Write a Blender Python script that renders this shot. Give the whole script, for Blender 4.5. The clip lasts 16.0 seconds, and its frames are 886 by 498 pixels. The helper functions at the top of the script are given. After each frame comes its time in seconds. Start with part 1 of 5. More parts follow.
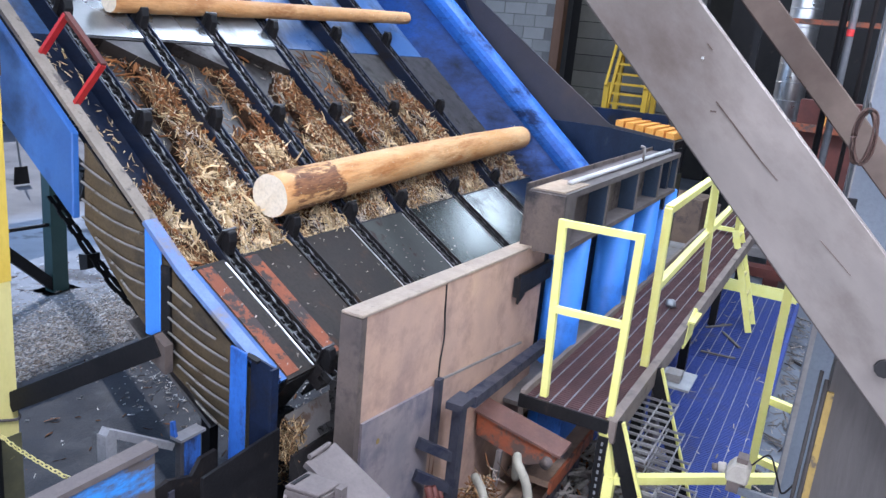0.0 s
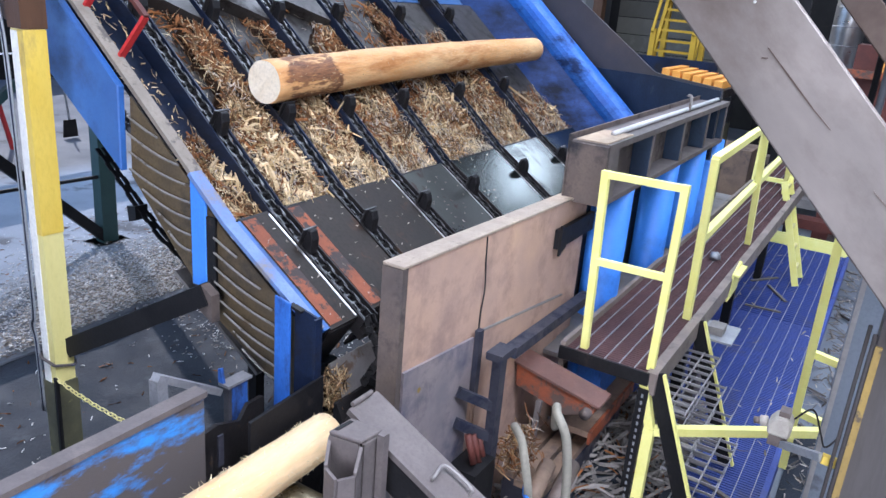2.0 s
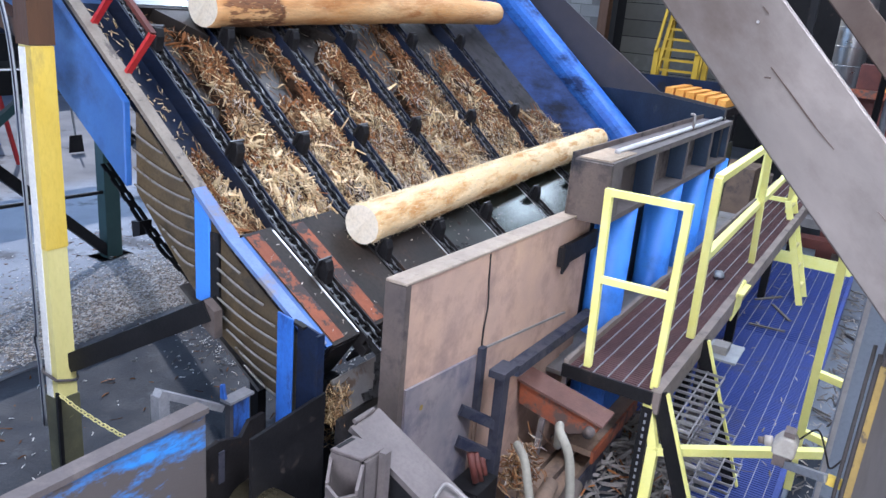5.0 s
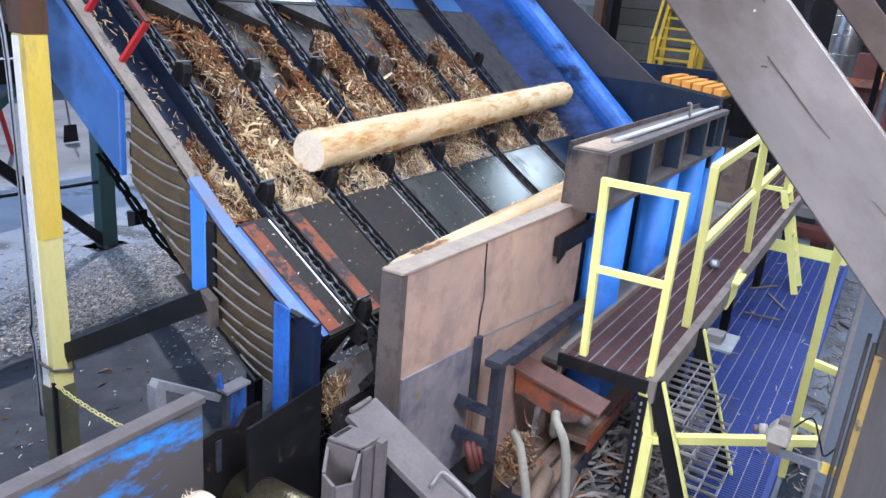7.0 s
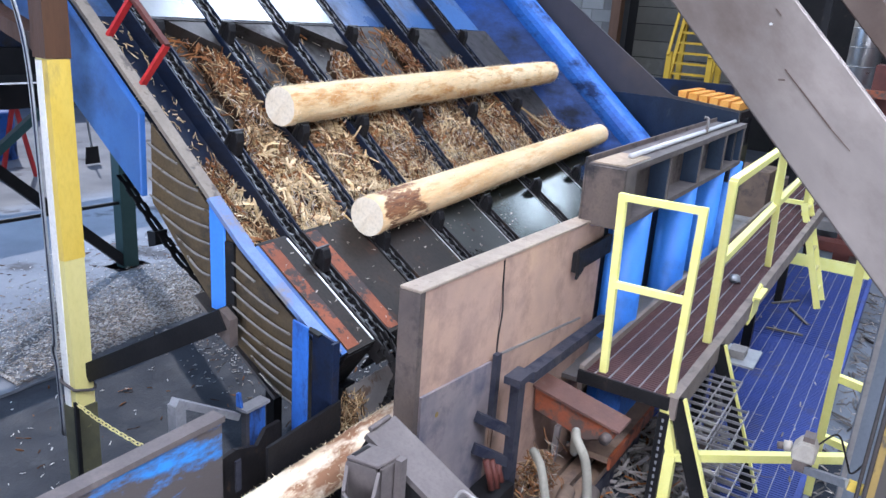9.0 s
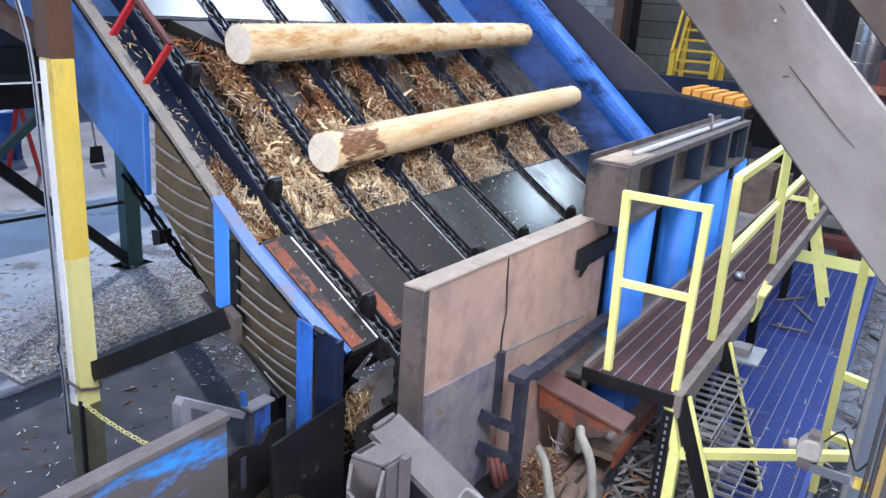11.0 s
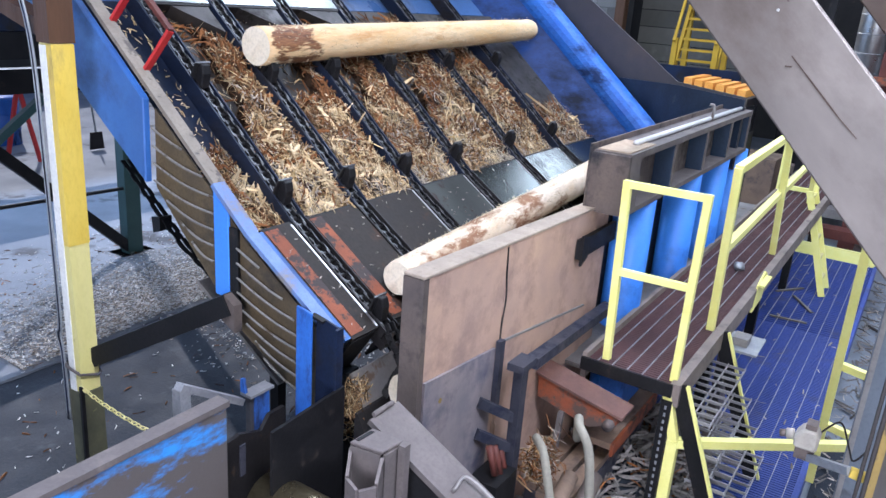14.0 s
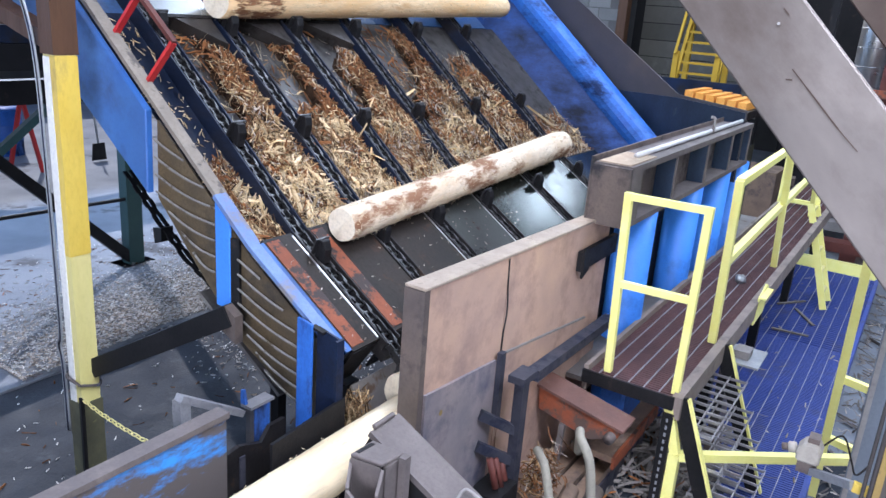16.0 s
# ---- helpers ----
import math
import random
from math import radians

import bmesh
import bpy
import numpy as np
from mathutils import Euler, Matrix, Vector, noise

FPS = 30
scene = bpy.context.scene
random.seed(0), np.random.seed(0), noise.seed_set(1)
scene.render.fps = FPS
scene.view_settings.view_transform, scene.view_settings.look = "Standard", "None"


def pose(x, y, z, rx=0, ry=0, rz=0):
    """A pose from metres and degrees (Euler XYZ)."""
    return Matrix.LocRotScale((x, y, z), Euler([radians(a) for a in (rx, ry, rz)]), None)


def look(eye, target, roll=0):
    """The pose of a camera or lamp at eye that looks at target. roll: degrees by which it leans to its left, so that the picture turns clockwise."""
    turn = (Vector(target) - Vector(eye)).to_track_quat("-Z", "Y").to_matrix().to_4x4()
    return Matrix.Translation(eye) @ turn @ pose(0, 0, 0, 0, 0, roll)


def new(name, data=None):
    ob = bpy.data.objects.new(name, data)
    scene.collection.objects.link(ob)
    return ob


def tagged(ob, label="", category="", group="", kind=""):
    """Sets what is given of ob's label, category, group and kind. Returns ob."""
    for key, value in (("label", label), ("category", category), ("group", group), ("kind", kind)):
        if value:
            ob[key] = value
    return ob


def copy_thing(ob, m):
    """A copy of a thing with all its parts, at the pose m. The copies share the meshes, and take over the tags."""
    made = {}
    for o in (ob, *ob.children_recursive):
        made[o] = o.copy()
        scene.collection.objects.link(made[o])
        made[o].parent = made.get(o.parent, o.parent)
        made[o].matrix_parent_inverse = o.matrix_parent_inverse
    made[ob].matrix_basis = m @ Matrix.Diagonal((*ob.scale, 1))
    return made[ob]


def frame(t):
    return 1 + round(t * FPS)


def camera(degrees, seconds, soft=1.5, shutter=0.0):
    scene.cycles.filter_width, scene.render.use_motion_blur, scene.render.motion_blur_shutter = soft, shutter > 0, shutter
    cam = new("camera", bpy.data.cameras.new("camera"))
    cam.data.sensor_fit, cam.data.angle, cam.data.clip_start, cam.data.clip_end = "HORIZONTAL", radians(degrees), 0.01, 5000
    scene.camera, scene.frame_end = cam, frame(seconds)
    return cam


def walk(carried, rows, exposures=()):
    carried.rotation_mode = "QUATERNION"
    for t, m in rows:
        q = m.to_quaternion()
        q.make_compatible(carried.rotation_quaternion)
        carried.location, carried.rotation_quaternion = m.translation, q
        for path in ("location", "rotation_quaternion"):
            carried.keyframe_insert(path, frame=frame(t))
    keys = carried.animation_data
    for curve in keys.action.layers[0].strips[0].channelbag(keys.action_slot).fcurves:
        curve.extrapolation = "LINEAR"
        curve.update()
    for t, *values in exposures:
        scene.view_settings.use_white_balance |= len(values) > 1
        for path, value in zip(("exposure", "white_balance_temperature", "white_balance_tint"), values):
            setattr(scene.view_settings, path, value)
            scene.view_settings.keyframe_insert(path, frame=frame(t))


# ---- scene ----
# World: x along the logs, y up the slope of the log deck, z up; the floor is z = 0.
EYE = Vector((0.0, 0.0, 3.3))
cam = camera(60.5, 16.0)
# seconds, yaw (from +y towards +x), pitch, roll of the hand-held camera
TURNS = [
    (0, 62.73, -15.08, 5.52),
    (0.5, 62.56, -15.71, 5.35),
    (1, 61.53, -17.10, 5.41),
    (1.5, 60.05, -19.61, 5.89),
    (2, 59.87, -18.98, 4.80),
    (2.5, 59.84, -18.66, 5.01),
    (3, 59.86, -18.06, 4.76),
    (3.5, 59.65, -17.88, 4.67),
    (6, 59.46, -17.74, 5.16),
    (6.5, 59.71, -18.66, 5.59),
    (7, 59.87, -18.48, 5.06),
    (7.5, 59.45, -18.01, 4.73),
    (8, 58.93, -17.83, 4.18),
    (8.5, 58.54, -17.58, 4.17),
    (9, 58.37, -17.30, 4.07),
    (11.5, 58.04, -17.46, 3.78),
    (12, 57.89, -16.82, 4.16),
    (12.5, 57.76, -17.08, 4.38),
    (13, 58.07, -17.50, 4.00),
    (13.5, 58.19, -18.19, 4.36),
    (14, 58.14, -18.33, 4.20),
    (14.5, 57.39, -18.20, 3.77),
    (15, 58.38, -17.23, 3.93),
    (15.5, 58.24, -17.37, 4.01),
    (16, 57.98, -17.46, 4.32)
]


def aim(yaw, pitch):
    y, p = radians(yaw), radians(pitch)
    return Vector((math.sin(y) * math.cos(p), math.cos(y) * math.cos(p), math.sin(p)))


walk(cam, [(t, look(EYE, EYE + aim(yaw, pitch), roll)) for t, yaw, pitch, roll in TURNS], exposures=[(0, 0.31, 5850, 16), (16, 0.31, 5850, 16)])

# ---- light ----
world = bpy.data.worlds.new("world")
scene.world = world
world.use_nodes = True
wn = world.node_tree
sky = wn.nodes.new("ShaderNodeTexSky")
sky.sky_type, sky.sun_disc = "NISHITA", False
sky.sun_elevation, sky.sun_rotation = radians(42), radians(25)
wn.links.new(sky.outputs[0], wn.nodes["Background"].inputs[0])
wn.nodes["Background"].inputs[1].default_value = 0.15
sun = new("sun", bpy.data.lights.new("sun", "SUN"))
sun.data.energy, sun.data.angle, sun.data.color = 3.0, radians(0.5), (1.0, 0.95, 0.88)
sun.matrix_world = look((0, 0, 20), (-0.31, -0.67, 20 - 0.67))


def area(name, at, target, sx, sy, power, colour):
    lamp = new(name, bpy.data.lights.new(name, "AREA"))
    lamp.data.shape, lamp.data.size, lamp.data.size_y = "RECTANGLE", sx, sy
    lamp.data.energy, lamp.data.color = power, colour
    lamp.matrix_world = look(at, target)
    return lamp


# daylight through the roof lights and the open side of the hall, plus two added fills
area("roof_light_near", (7.6, 1.0, 7.3), (7.6, 1.0, 0), 2.2, 13.0, 950, (0.80, 0.90, 1.0))
area("roof_light_far", (15.6, 1.6, 7.3), (15.6, 1.6, 0), 2.0, 5.0, 380, (0.84, 0.92, 1.0))
# unseen overhead fill, added to lift the stop plate and other -y faces
area("rear_fill", (0.5, -2.2, 7.3), (0.5, -2.2, 0), 2.2, 6.5, 1150, (0.90, 0.94, 1.0))
# added fill from behind the camera, brightens faces turned towards it; no source known
area("front_fill", (-8.9, -2.0, 3.2), (0, 0, 2.6), 6.0, 5.0, 950, (0.94, 0.95, 1.0))
area("open_side", (4.0, 11.3, 3.4), (4.0, 0, 2.0), 18.0, 5.5, 600, (0.42, 0.66, 1.0))

# ---- materials ----
MATS = {}


def surf(name, c1, c2, rough=0.6, rough2=None, metal=0.0, scale=4.0, bump=0.15, fine=60.0, stain=None, stain_scale=2.0, stain_at=0.58, stretch=(1, 1, 1), stain_rough=0.85, island=0.0, per_object=0.0, rot=None, grain_mix=1.0, bark=None, spec=0.4, soft=0.06):
    """Two colours mixed by a broad and a fine noise, an optional stain with an edge of its own, and fine relief."""
    m = bpy.data.materials.new(name)
    m.use_nodes = True
    nt = m.node_tree
    N, K = nt.nodes, nt.links
    b = N["Principled BSDF"]
    tc, mp = N.new("ShaderNodeTexCoord"), N.new("ShaderNodeMapping")
    mp.inputs["Scale"].default_value = stretch
    if rot:
        mp.vector_type, mp.inputs["Rotation"].default_value = "TEXTURE", [radians(a) for a in rot]
    K.new(tc.outputs["Object"], mp.inputs[0])

    def noise_node(s, d, r=0.6):
        n = N.new("ShaderNodeTexNoise")
        n.inputs["Scale"].default_value, n.inputs["Detail"].default_value, n.inputs["Roughness"].default_value = s, d, r
        K.new(mp.outputs[0], n.inputs["Vector"])
        return n

    def mix(fac, a, c):
        x = N.new("ShaderNodeMix")
        x.data_type = "RGBA"
        for sock, v in ((x.inputs[0], fac), (x.inputs[6], a), (x.inputs[7], c)):
            if isinstance(v, (int, float)):
                sock.default_value = v
            elif isinstance(v, tuple):
                sock.default_value = (*v, 1)
            else:
                K.new(v, sock)
        return x.outputs[2]

    def ramp(src, lo, hi, top=1.0):
        r = N.new("ShaderNodeMapRange")
        r.inputs[1].default_value, r.inputs[2].default_value, r.inputs[4].default_value = lo, hi, top
        K.new(src, r.inputs[0])
        return r.outputs[0]

    broad, grain = noise_node(scale, 5), noise_node(fine, 3, 0.7)
    col = mix(ramp(broad.outputs[0], 0.3, 0.7), c1, c2)
    dark = tuple(v * 0.6 for v in c1)
    col = mix(ramp(grain.outputs[0], 0.45, 0.95, grain_mix), col, dark)
    rgh = ramp(broad.outputs[0], 0.3, 0.7)
    rr = N.new("ShaderNodeMapRange")
    rr.inputs[3].default_value, rr.inputs[4].default_value = rough, rough2 if rough2 is not None else rough
    K.new(rgh, rr.inputs[0])
    rough_out = rr.outputs[0]
    if stain:
        st = noise_node(stain_scale, 9, 0.68)
        f = ramp(st.outputs[0], stain_at, stain_at + soft)
        col = mix(f, col, stain)
        mr = N.new("ShaderNodeMix")
        K.new(f, mr.inputs[0])
        K.new(rough_out, mr.inputs[2])
        mr.inputs[3].default_value = stain_rough
        rough_out = mr.outputs[0]
    if bark:
        # bark left on one stretch of the log: from, to in metres, with ragged edges
        sep = N.new("ShaderNodeSeparateXYZ")
        K.new(tc.outputs["Object"], sep.inputs[0])
        rag = noise_node(7.0, 6, 0.7)
        wob = N.new("ShaderNodeMath")
        wob.operation, wob.inputs[1].default_value, wob.inputs[2].default_value = "MULTIPLY_ADD", 0.55, -0.275
        K.new(rag.outputs[0], wob.inputs[0])
        add = N.new("ShaderNodeMath")
        K.new(sep.outputs[0], add.inputs[0])
        K.new(wob.outputs[0], add.inputs[1])
        lo, hi = ramp(add.outputs[0], bark[0], bark[0] + 0.03), ramp(add.outputs[0], bark[1] + 0.03, bark[1])
        both = N.new("ShaderNodeMath")
        both.operation = "MULTIPLY"
        K.new(lo, both.inputs[0])
        K.new(hi, both.inputs[1])
        holes = noise_node(13.0, 5, 0.7)
        keep = N.new("ShaderNodeMath")
        keep.operation = "MULTIPLY"
        K.new(both.outputs[0], keep.inputs[0])
        K.new(ramp(holes.outputs[0], 0.40, 0.46), keep.inputs[1])
        skin = mix(ramp(grain.outputs[0], 0.35, 0.7), (0.10, 0.04, 0.018), (0.26, 0.115, 0.045))
        col = mix(keep.outputs[0], col, skin)
    if island or per_object:
        g = N.new("ShaderNodeNewGeometry") if island else N.new("ShaderNodeObjectInfo")
        hs = N.new("ShaderNodeHueSaturation")
        v = N.new("ShaderNodeMapRange")
        amount = island or per_object
        v.inputs[3].default_value, v.inputs[4].default_value = 1 - amount, 1 + amount
        K.new(g.outputs["Random Per Island" if island else "Random"], v.inputs[0])
        K.new(v.outputs[0], hs.inputs["Value"])
        K.new(col, hs.inputs["Color"])
        col = hs.outputs[0]
    K.new(col, b.inputs["Base Color"])
    K.new(rough_out, b.inputs["Roughness"])
    b.inputs["Metallic"].default_value, b.inputs["Specular IOR Level"].default_value = metal, spec
    if bump:
        bp = N.new("ShaderNodeBump")
        bp.inputs["Strength"].default_value, bp.inputs["Distance"].default_value = bump, 0.01
        K.new(grain.outputs[0], bp.inputs["Height"])
        K.new(bp.outputs[0], b.inputs["Normal"])
    MATS[name] = m
    return m


# one chute paint in two tones: flank darkened for shade and rubbing, nose lit
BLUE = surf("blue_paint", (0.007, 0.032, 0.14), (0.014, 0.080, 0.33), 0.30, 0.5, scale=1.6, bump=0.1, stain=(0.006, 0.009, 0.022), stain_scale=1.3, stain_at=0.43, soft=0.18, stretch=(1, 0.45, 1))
BLUE_NOSE = surf("lit_blue_paint", (0.014, 0.085, 0.38), (0.035, 0.18, 0.60), 0.35, 0.55, scale=4, bump=0.12, stain=(0.006, 0.022, 0.085), stain_scale=4, stain_at=0.48, soft=0.16, stretch=(1, 0.5, 1))
WHITE_STEEL = surf("pale_worn_steel", (0.62, 0.62, 0.62), (0.5, 0.5, 0.5), 0.35, 0.5, metal=0.2, scale=5)
YELLOW_DIM = surf("dull_yellow_paint", (0.40, 0.24, 0.012), (0.48, 0.30, 0.02), 0.55, 0.7, scale=4, grain_mix=0.4)
RENDERED = surf("dull_olive_boards", (0.105, 0.10, 0.085), (0.065, 0.062, 0.052), 0.35, 0.6, scale=1.2, stain=(0.16, 0.155, 0.14), stain_scale=1.1, stain_at=0.55, soft=0.2, per_object=0.25)
OCHRE = surf("worn_ochre_paint", (0.30, 0.20, 0.05), (0.22, 0.15, 0.05), 0.6, 0.75, scale=6, stain=(0.09, 0.07, 0.05), stain_scale=9, stain_at=0.52)
BLUE_CLEAN = surf("blue_paint_clean", (0.045, 0.19, 0.66), (0.065, 0.26, 0.78), 0.35, 0.5, scale=2.0, bump=0.06, stain=(0.02, 0.07, 0.26), stain_scale=1.6, stain_at=0.52, soft=0.22, grain_mix=0.4)
BLUE_PANEL = surf("scuffed_panel_blue", (0.042, 0.135, 0.38), (0.028, 0.095, 0.31), 0.35, 0.55, scale=2.6, bump=0.08, stain=(0.045, 0.065, 0.115), stain_scale=2.2, stain_at=0.48, soft=0.25, grain_mix=0.5)
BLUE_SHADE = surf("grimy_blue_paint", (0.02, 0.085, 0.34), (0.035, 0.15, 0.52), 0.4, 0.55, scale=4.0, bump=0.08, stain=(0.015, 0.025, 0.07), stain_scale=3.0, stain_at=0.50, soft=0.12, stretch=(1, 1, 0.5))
GRIME = surf("grimy_navy_steel", (0.055, 0.053, 0.066), (0.026, 0.029, 0.046), 0.5, 0.7, metal=0.2, scale=6, stain=(0.015, 0.018, 0.038), stain_scale=7, stain_at=0.52, soft=0.12)

BLUE_WORN = surf("worn_blue_paint", (0.045, 0.25, 0.66), (0.03, 0.15, 0.45), 0.45, 0.6, scale=3, stain=(0.085, 0.072, 0.068), stain_scale=3.0, stain_at=0.38, soft=0.09, stretch=(0.6, 1, 1.5))
CHOCK = surf("bluish_bare_steel", (0.27, 0.265, 0.27), (0.17, 0.17, 0.185), 0.45, 0.65, metal=0.3, scale=5, stain=(0.075, 0.085, 0.12), stain_scale=6, stain_at=0.56, soft=0.15)
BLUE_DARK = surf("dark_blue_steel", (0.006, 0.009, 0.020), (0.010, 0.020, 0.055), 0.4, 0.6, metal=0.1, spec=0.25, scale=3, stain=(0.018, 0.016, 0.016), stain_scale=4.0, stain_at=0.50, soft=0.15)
STEEL_DARK = surf("dark_greasy_steel", (0.011, 0.010, 0.011), (0.025, 0.022, 0.021), 0.4, 0.65, metal=0.1, spec=0.25, scale=6, stain=(0.055, 0.036, 0.026), stain_scale=8.0, stain_at=0.60)
SLAB = surf("polished_dark_steel", (0.014, 0.0115, 0.010), (0.034, 0.026, 0.021), 0.38, 0.55, metal=0.0, spec=0.12, scale=3.5, bump=0.06, stain=(0.075, 0.036, 0.022), stain_scale=7.0, stain_at=0.56, soft=0.14, stretch=(1, 0.5, 1), stain_rough=0.7)
SLAB_BRIGHT = surf("polished_steel", (0.022, 0.030, 0.026), (0.075, 0.090, 0.082), 0.12, 0.24, metal=0.9, scale=1.6, bump=0.01, stain=(0.022, 0.024, 0.020), stain_scale=3.2, stain_at=0.52, soft=0.2, stretch=(1, 0.3, 1), stain_rough=0.32, grain_mix=0.2)
SLAB_MID = surf("half_polished_steel", (0.016, 0.015, 0.014), (0.05, 0.054, 0.048), 0.22, 0.45, metal=0.5, spec=0.2, scale=2.6, bump=0.03, stain=(0.04, 0.025, 0.02), stain_scale=9.0, stain_at=0.60, stretch=(1, 0.4, 1), stain_rough=0.6, grain_mix=0.4)
SLAB_UPPER = surf("pale_shiny_steel", (0.20, 0.21, 0.215), (0.31, 0.32, 0.32), 0.18, 0.34, metal=0.8, scale=2.2, bump=0.02, stain=(0.10, 0.10, 0.095), stain_scale=3.0, stain_at=0.55, soft=0.2, stretch=(1, 0.35, 1), stain_rough=0.42, grain_mix=0.2)
PRIMER = surf("red_oxide_primer", (0.27, 0.075, 0.03), (0.17, 0.055, 0.03), 0.7, 0.85, scale=7, stain=(0.045, 0.035, 0.033), stain_scale=9.0, stain_at=0.50)
PLATE = surf("rusty_brown_plate", (0.53, 0.34, 0.235), (0.41, 0.28, 0.225), 0.45, 0.7, metal=0.15, scale=3.2, bump=0.06, fine=120, stain=(0.25, 0.165, 0.145), stain_scale=2.4, stain_at=0.50, soft=0.2, grain_mix=0.35)

PLATE_LOW = surf("bluish_stained_plate", (0.33, 0.265, 0.25), (0.18, 0.165, 0.19), 0.45, 0.65, metal=0.2, scale=3.5, bump=0.08, fine=110, stain=(0.04, 0.05, 0.10), stain_scale=2.0, stain_at=0.50, soft=0.2, grain_mix=0.4)
RAIL_TAN = surf("dusty_tan_bar", (0.25, 0.21, 0.165), (0.17, 0.145, 0.12), 0.6, 0.75, scale=5, stain=(0.10, 0.085, 0.075), stain_scale=8, stain_at=0.58)
RAIL_BLUE = surf("scuffed_pale_blue_bar", (0.15, 0.22, 0.38), (0.08, 0.15, 0.38), 0.45, 0.6, scale=5, stain=(0.20, 0.18, 0.165), stain_scale=5, stain_at=0.50, soft=0.15)
REDBROWN = surf("red_brown_dusty_steel", (0.17, 0.08, 0.06), (0.11, 0.06, 0.052), 0.5, 0.7, scale=5, stain=(0.22, 0.165, 0.145), stain_scale=6, stain_at=0.56, soft=0.15)
TAN = surf("tan_dusty_paint", (0.25, 0.165, 0.11), (0.15, 0.105, 0.08), 0.6, 0.75, scale=4, stain=(0.10, 0.075, 0.065), stain_scale=6, stain_at=0.50, soft=0.15)
DUSTY = surf("dusty_pale_steel", (0.15, 0.125, 0.118), (0.095, 0.082, 0.08), 0.5, 0.7, metal=0.15, scale=5, bump=0.08, stain=(0.19, 0.16, 0.15), stain_scale=5, stain_at=0.55, soft=0.15)
RAW = surf("grey_mill_steel", (0.28, 0.26, 0.245), (0.20, 0.185, 0.18), 0.45, 0.65, metal=0.4, scale=4, stain=(0.16, 0.11, 0.08), stain_scale=5, stain_at=0.60)
BEAM = surf("brown_grey_steel", (0.17, 0.13, 0.11), (0.105, 0.085, 0.078), 0.4, 0.62, metal=0.3, scale=4, stain=(0.035, 0.034, 0.04), stain_scale=3, stain_at=0.50, soft=0.15)
PIPE = surf("bright_worn_steel", (0.5, 0.5, 0.5), (0.36, 0.35, 0.34), 0.25, 0.4, metal=0.85, scale=5, bump=0.05)
SHEET = surf("stained_blue_grey_sheet", (0.035, 0.042, 0.06), (0.10, 0.09, 0.088), 0.4, 0.6, metal=0.3, scale=2.5, stain=(0.085, 0.068, 0.06), stain_scale=1.6, stain_at=0.50, soft=0.2)
YELLOW = surf("yellow_paint", (0.84, 0.78, 0.22), (0.88, 0.84, 0.32), 0.42, 0.55, scale=6, bump=0.05, stain=(0.30, 0.26, 0.13), stain_scale=9, stain_at=0.68, grain_mix=0.25)
YELLOW_DEEP = surf("deep_yellow_paint", (0.60, 0.41, 0.055), (0.70, 0.52, 0.10), 0.45, 0.6, scale=4, stain=(0.26, 0.19, 0.07), stain_scale=5, stain_at=0.55, soft=0.2, stretch=(1, 1, 0.4), grain_mix=0.4)
YELLOW_OLD = surf("faded_yellow_paint", (0.62, 0.55, 0.20), (0.70, 0.62, 0.28), 0.5, 0.7, scale=3, stain=(0.16, 0.14, 0.09), stain_scale=9, stain_at=0.62, stretch=(1, 1, 0.4), grain_mix=0.3)
RED = surf("red_paint", (0.42, 0.02, 0.025), (0.5, 0.035, 0.03), 0.45, 0.6, scale=6)
ORANGE = surf("orange_painted_steel", (0.30, 0.075, 0.025), (0.20, 0.055, 0.026), 0.5, 0.7, scale=5, stain=(0.09, 0.06, 0.05), stain_scale=8, stain_at=0.47, soft=0.1)
ORANGE_BAR = surf("orange_bar_paint", (0.75, 0.30, 0.04), (0.85, 0.42, 0.10), 0.5, 0.7, scale=5)
GRATE = surf("brown_grating", (0.17, 0.085, 0.08), (0.12, 0.07, 0.075), 0.55, 0.75, metal=0.3, scale=5)
GRATE_ROD = surf("worn_grating_bar", (0.42, 0.40, 0.40), (0.28, 0.27, 0.28), 0.4, 0.6, metal=0.5, scale=8)
GRATE_BLUE = surf("blue_grating", (0.026, 0.050, 0.21), (0.050, 0.085, 0.33), 0.45, 0.65, scale=2.4, stain=(0.085, 0.085, 0.12), stain_scale=2.6, stain_at=0.53, soft=0.22)
GALV = surf("galvanised_steel", (0.36, 0.37, 0.38), (0.27, 0.28, 0.30), 0.4, 0.6, metal=0.6, scale=6)
CONCRETE = surf("dusty_concrete", (0.22, 0.24, 0.27), (0.14, 0.155, 0.185), 0.75, 0.9, scale=0.8, bump=0.25, fine=90, stain=(0.055, 0.055, 0.06), stain_scale=0.55, stain_at=0.57)
BLOCK = surf("grey_block", (0.19, 0.185, 0.175), (0.15, 0.145, 0.138), 0.85, 0.95, scale=1.5, fine=80, per_object=0.15)
MORTAR = surf("mortar", (0.12, 0.115, 0.11), (0.10, 0.096, 0.09), 0.9, 0.95, scale=6)
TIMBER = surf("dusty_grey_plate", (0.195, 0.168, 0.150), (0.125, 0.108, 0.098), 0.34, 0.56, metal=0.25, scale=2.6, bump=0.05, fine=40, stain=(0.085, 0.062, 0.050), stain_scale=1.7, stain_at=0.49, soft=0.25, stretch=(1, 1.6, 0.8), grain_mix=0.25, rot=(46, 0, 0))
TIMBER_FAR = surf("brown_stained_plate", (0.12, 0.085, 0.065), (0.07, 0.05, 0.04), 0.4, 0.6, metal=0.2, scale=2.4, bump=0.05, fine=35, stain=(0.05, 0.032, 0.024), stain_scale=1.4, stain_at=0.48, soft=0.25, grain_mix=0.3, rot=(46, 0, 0))
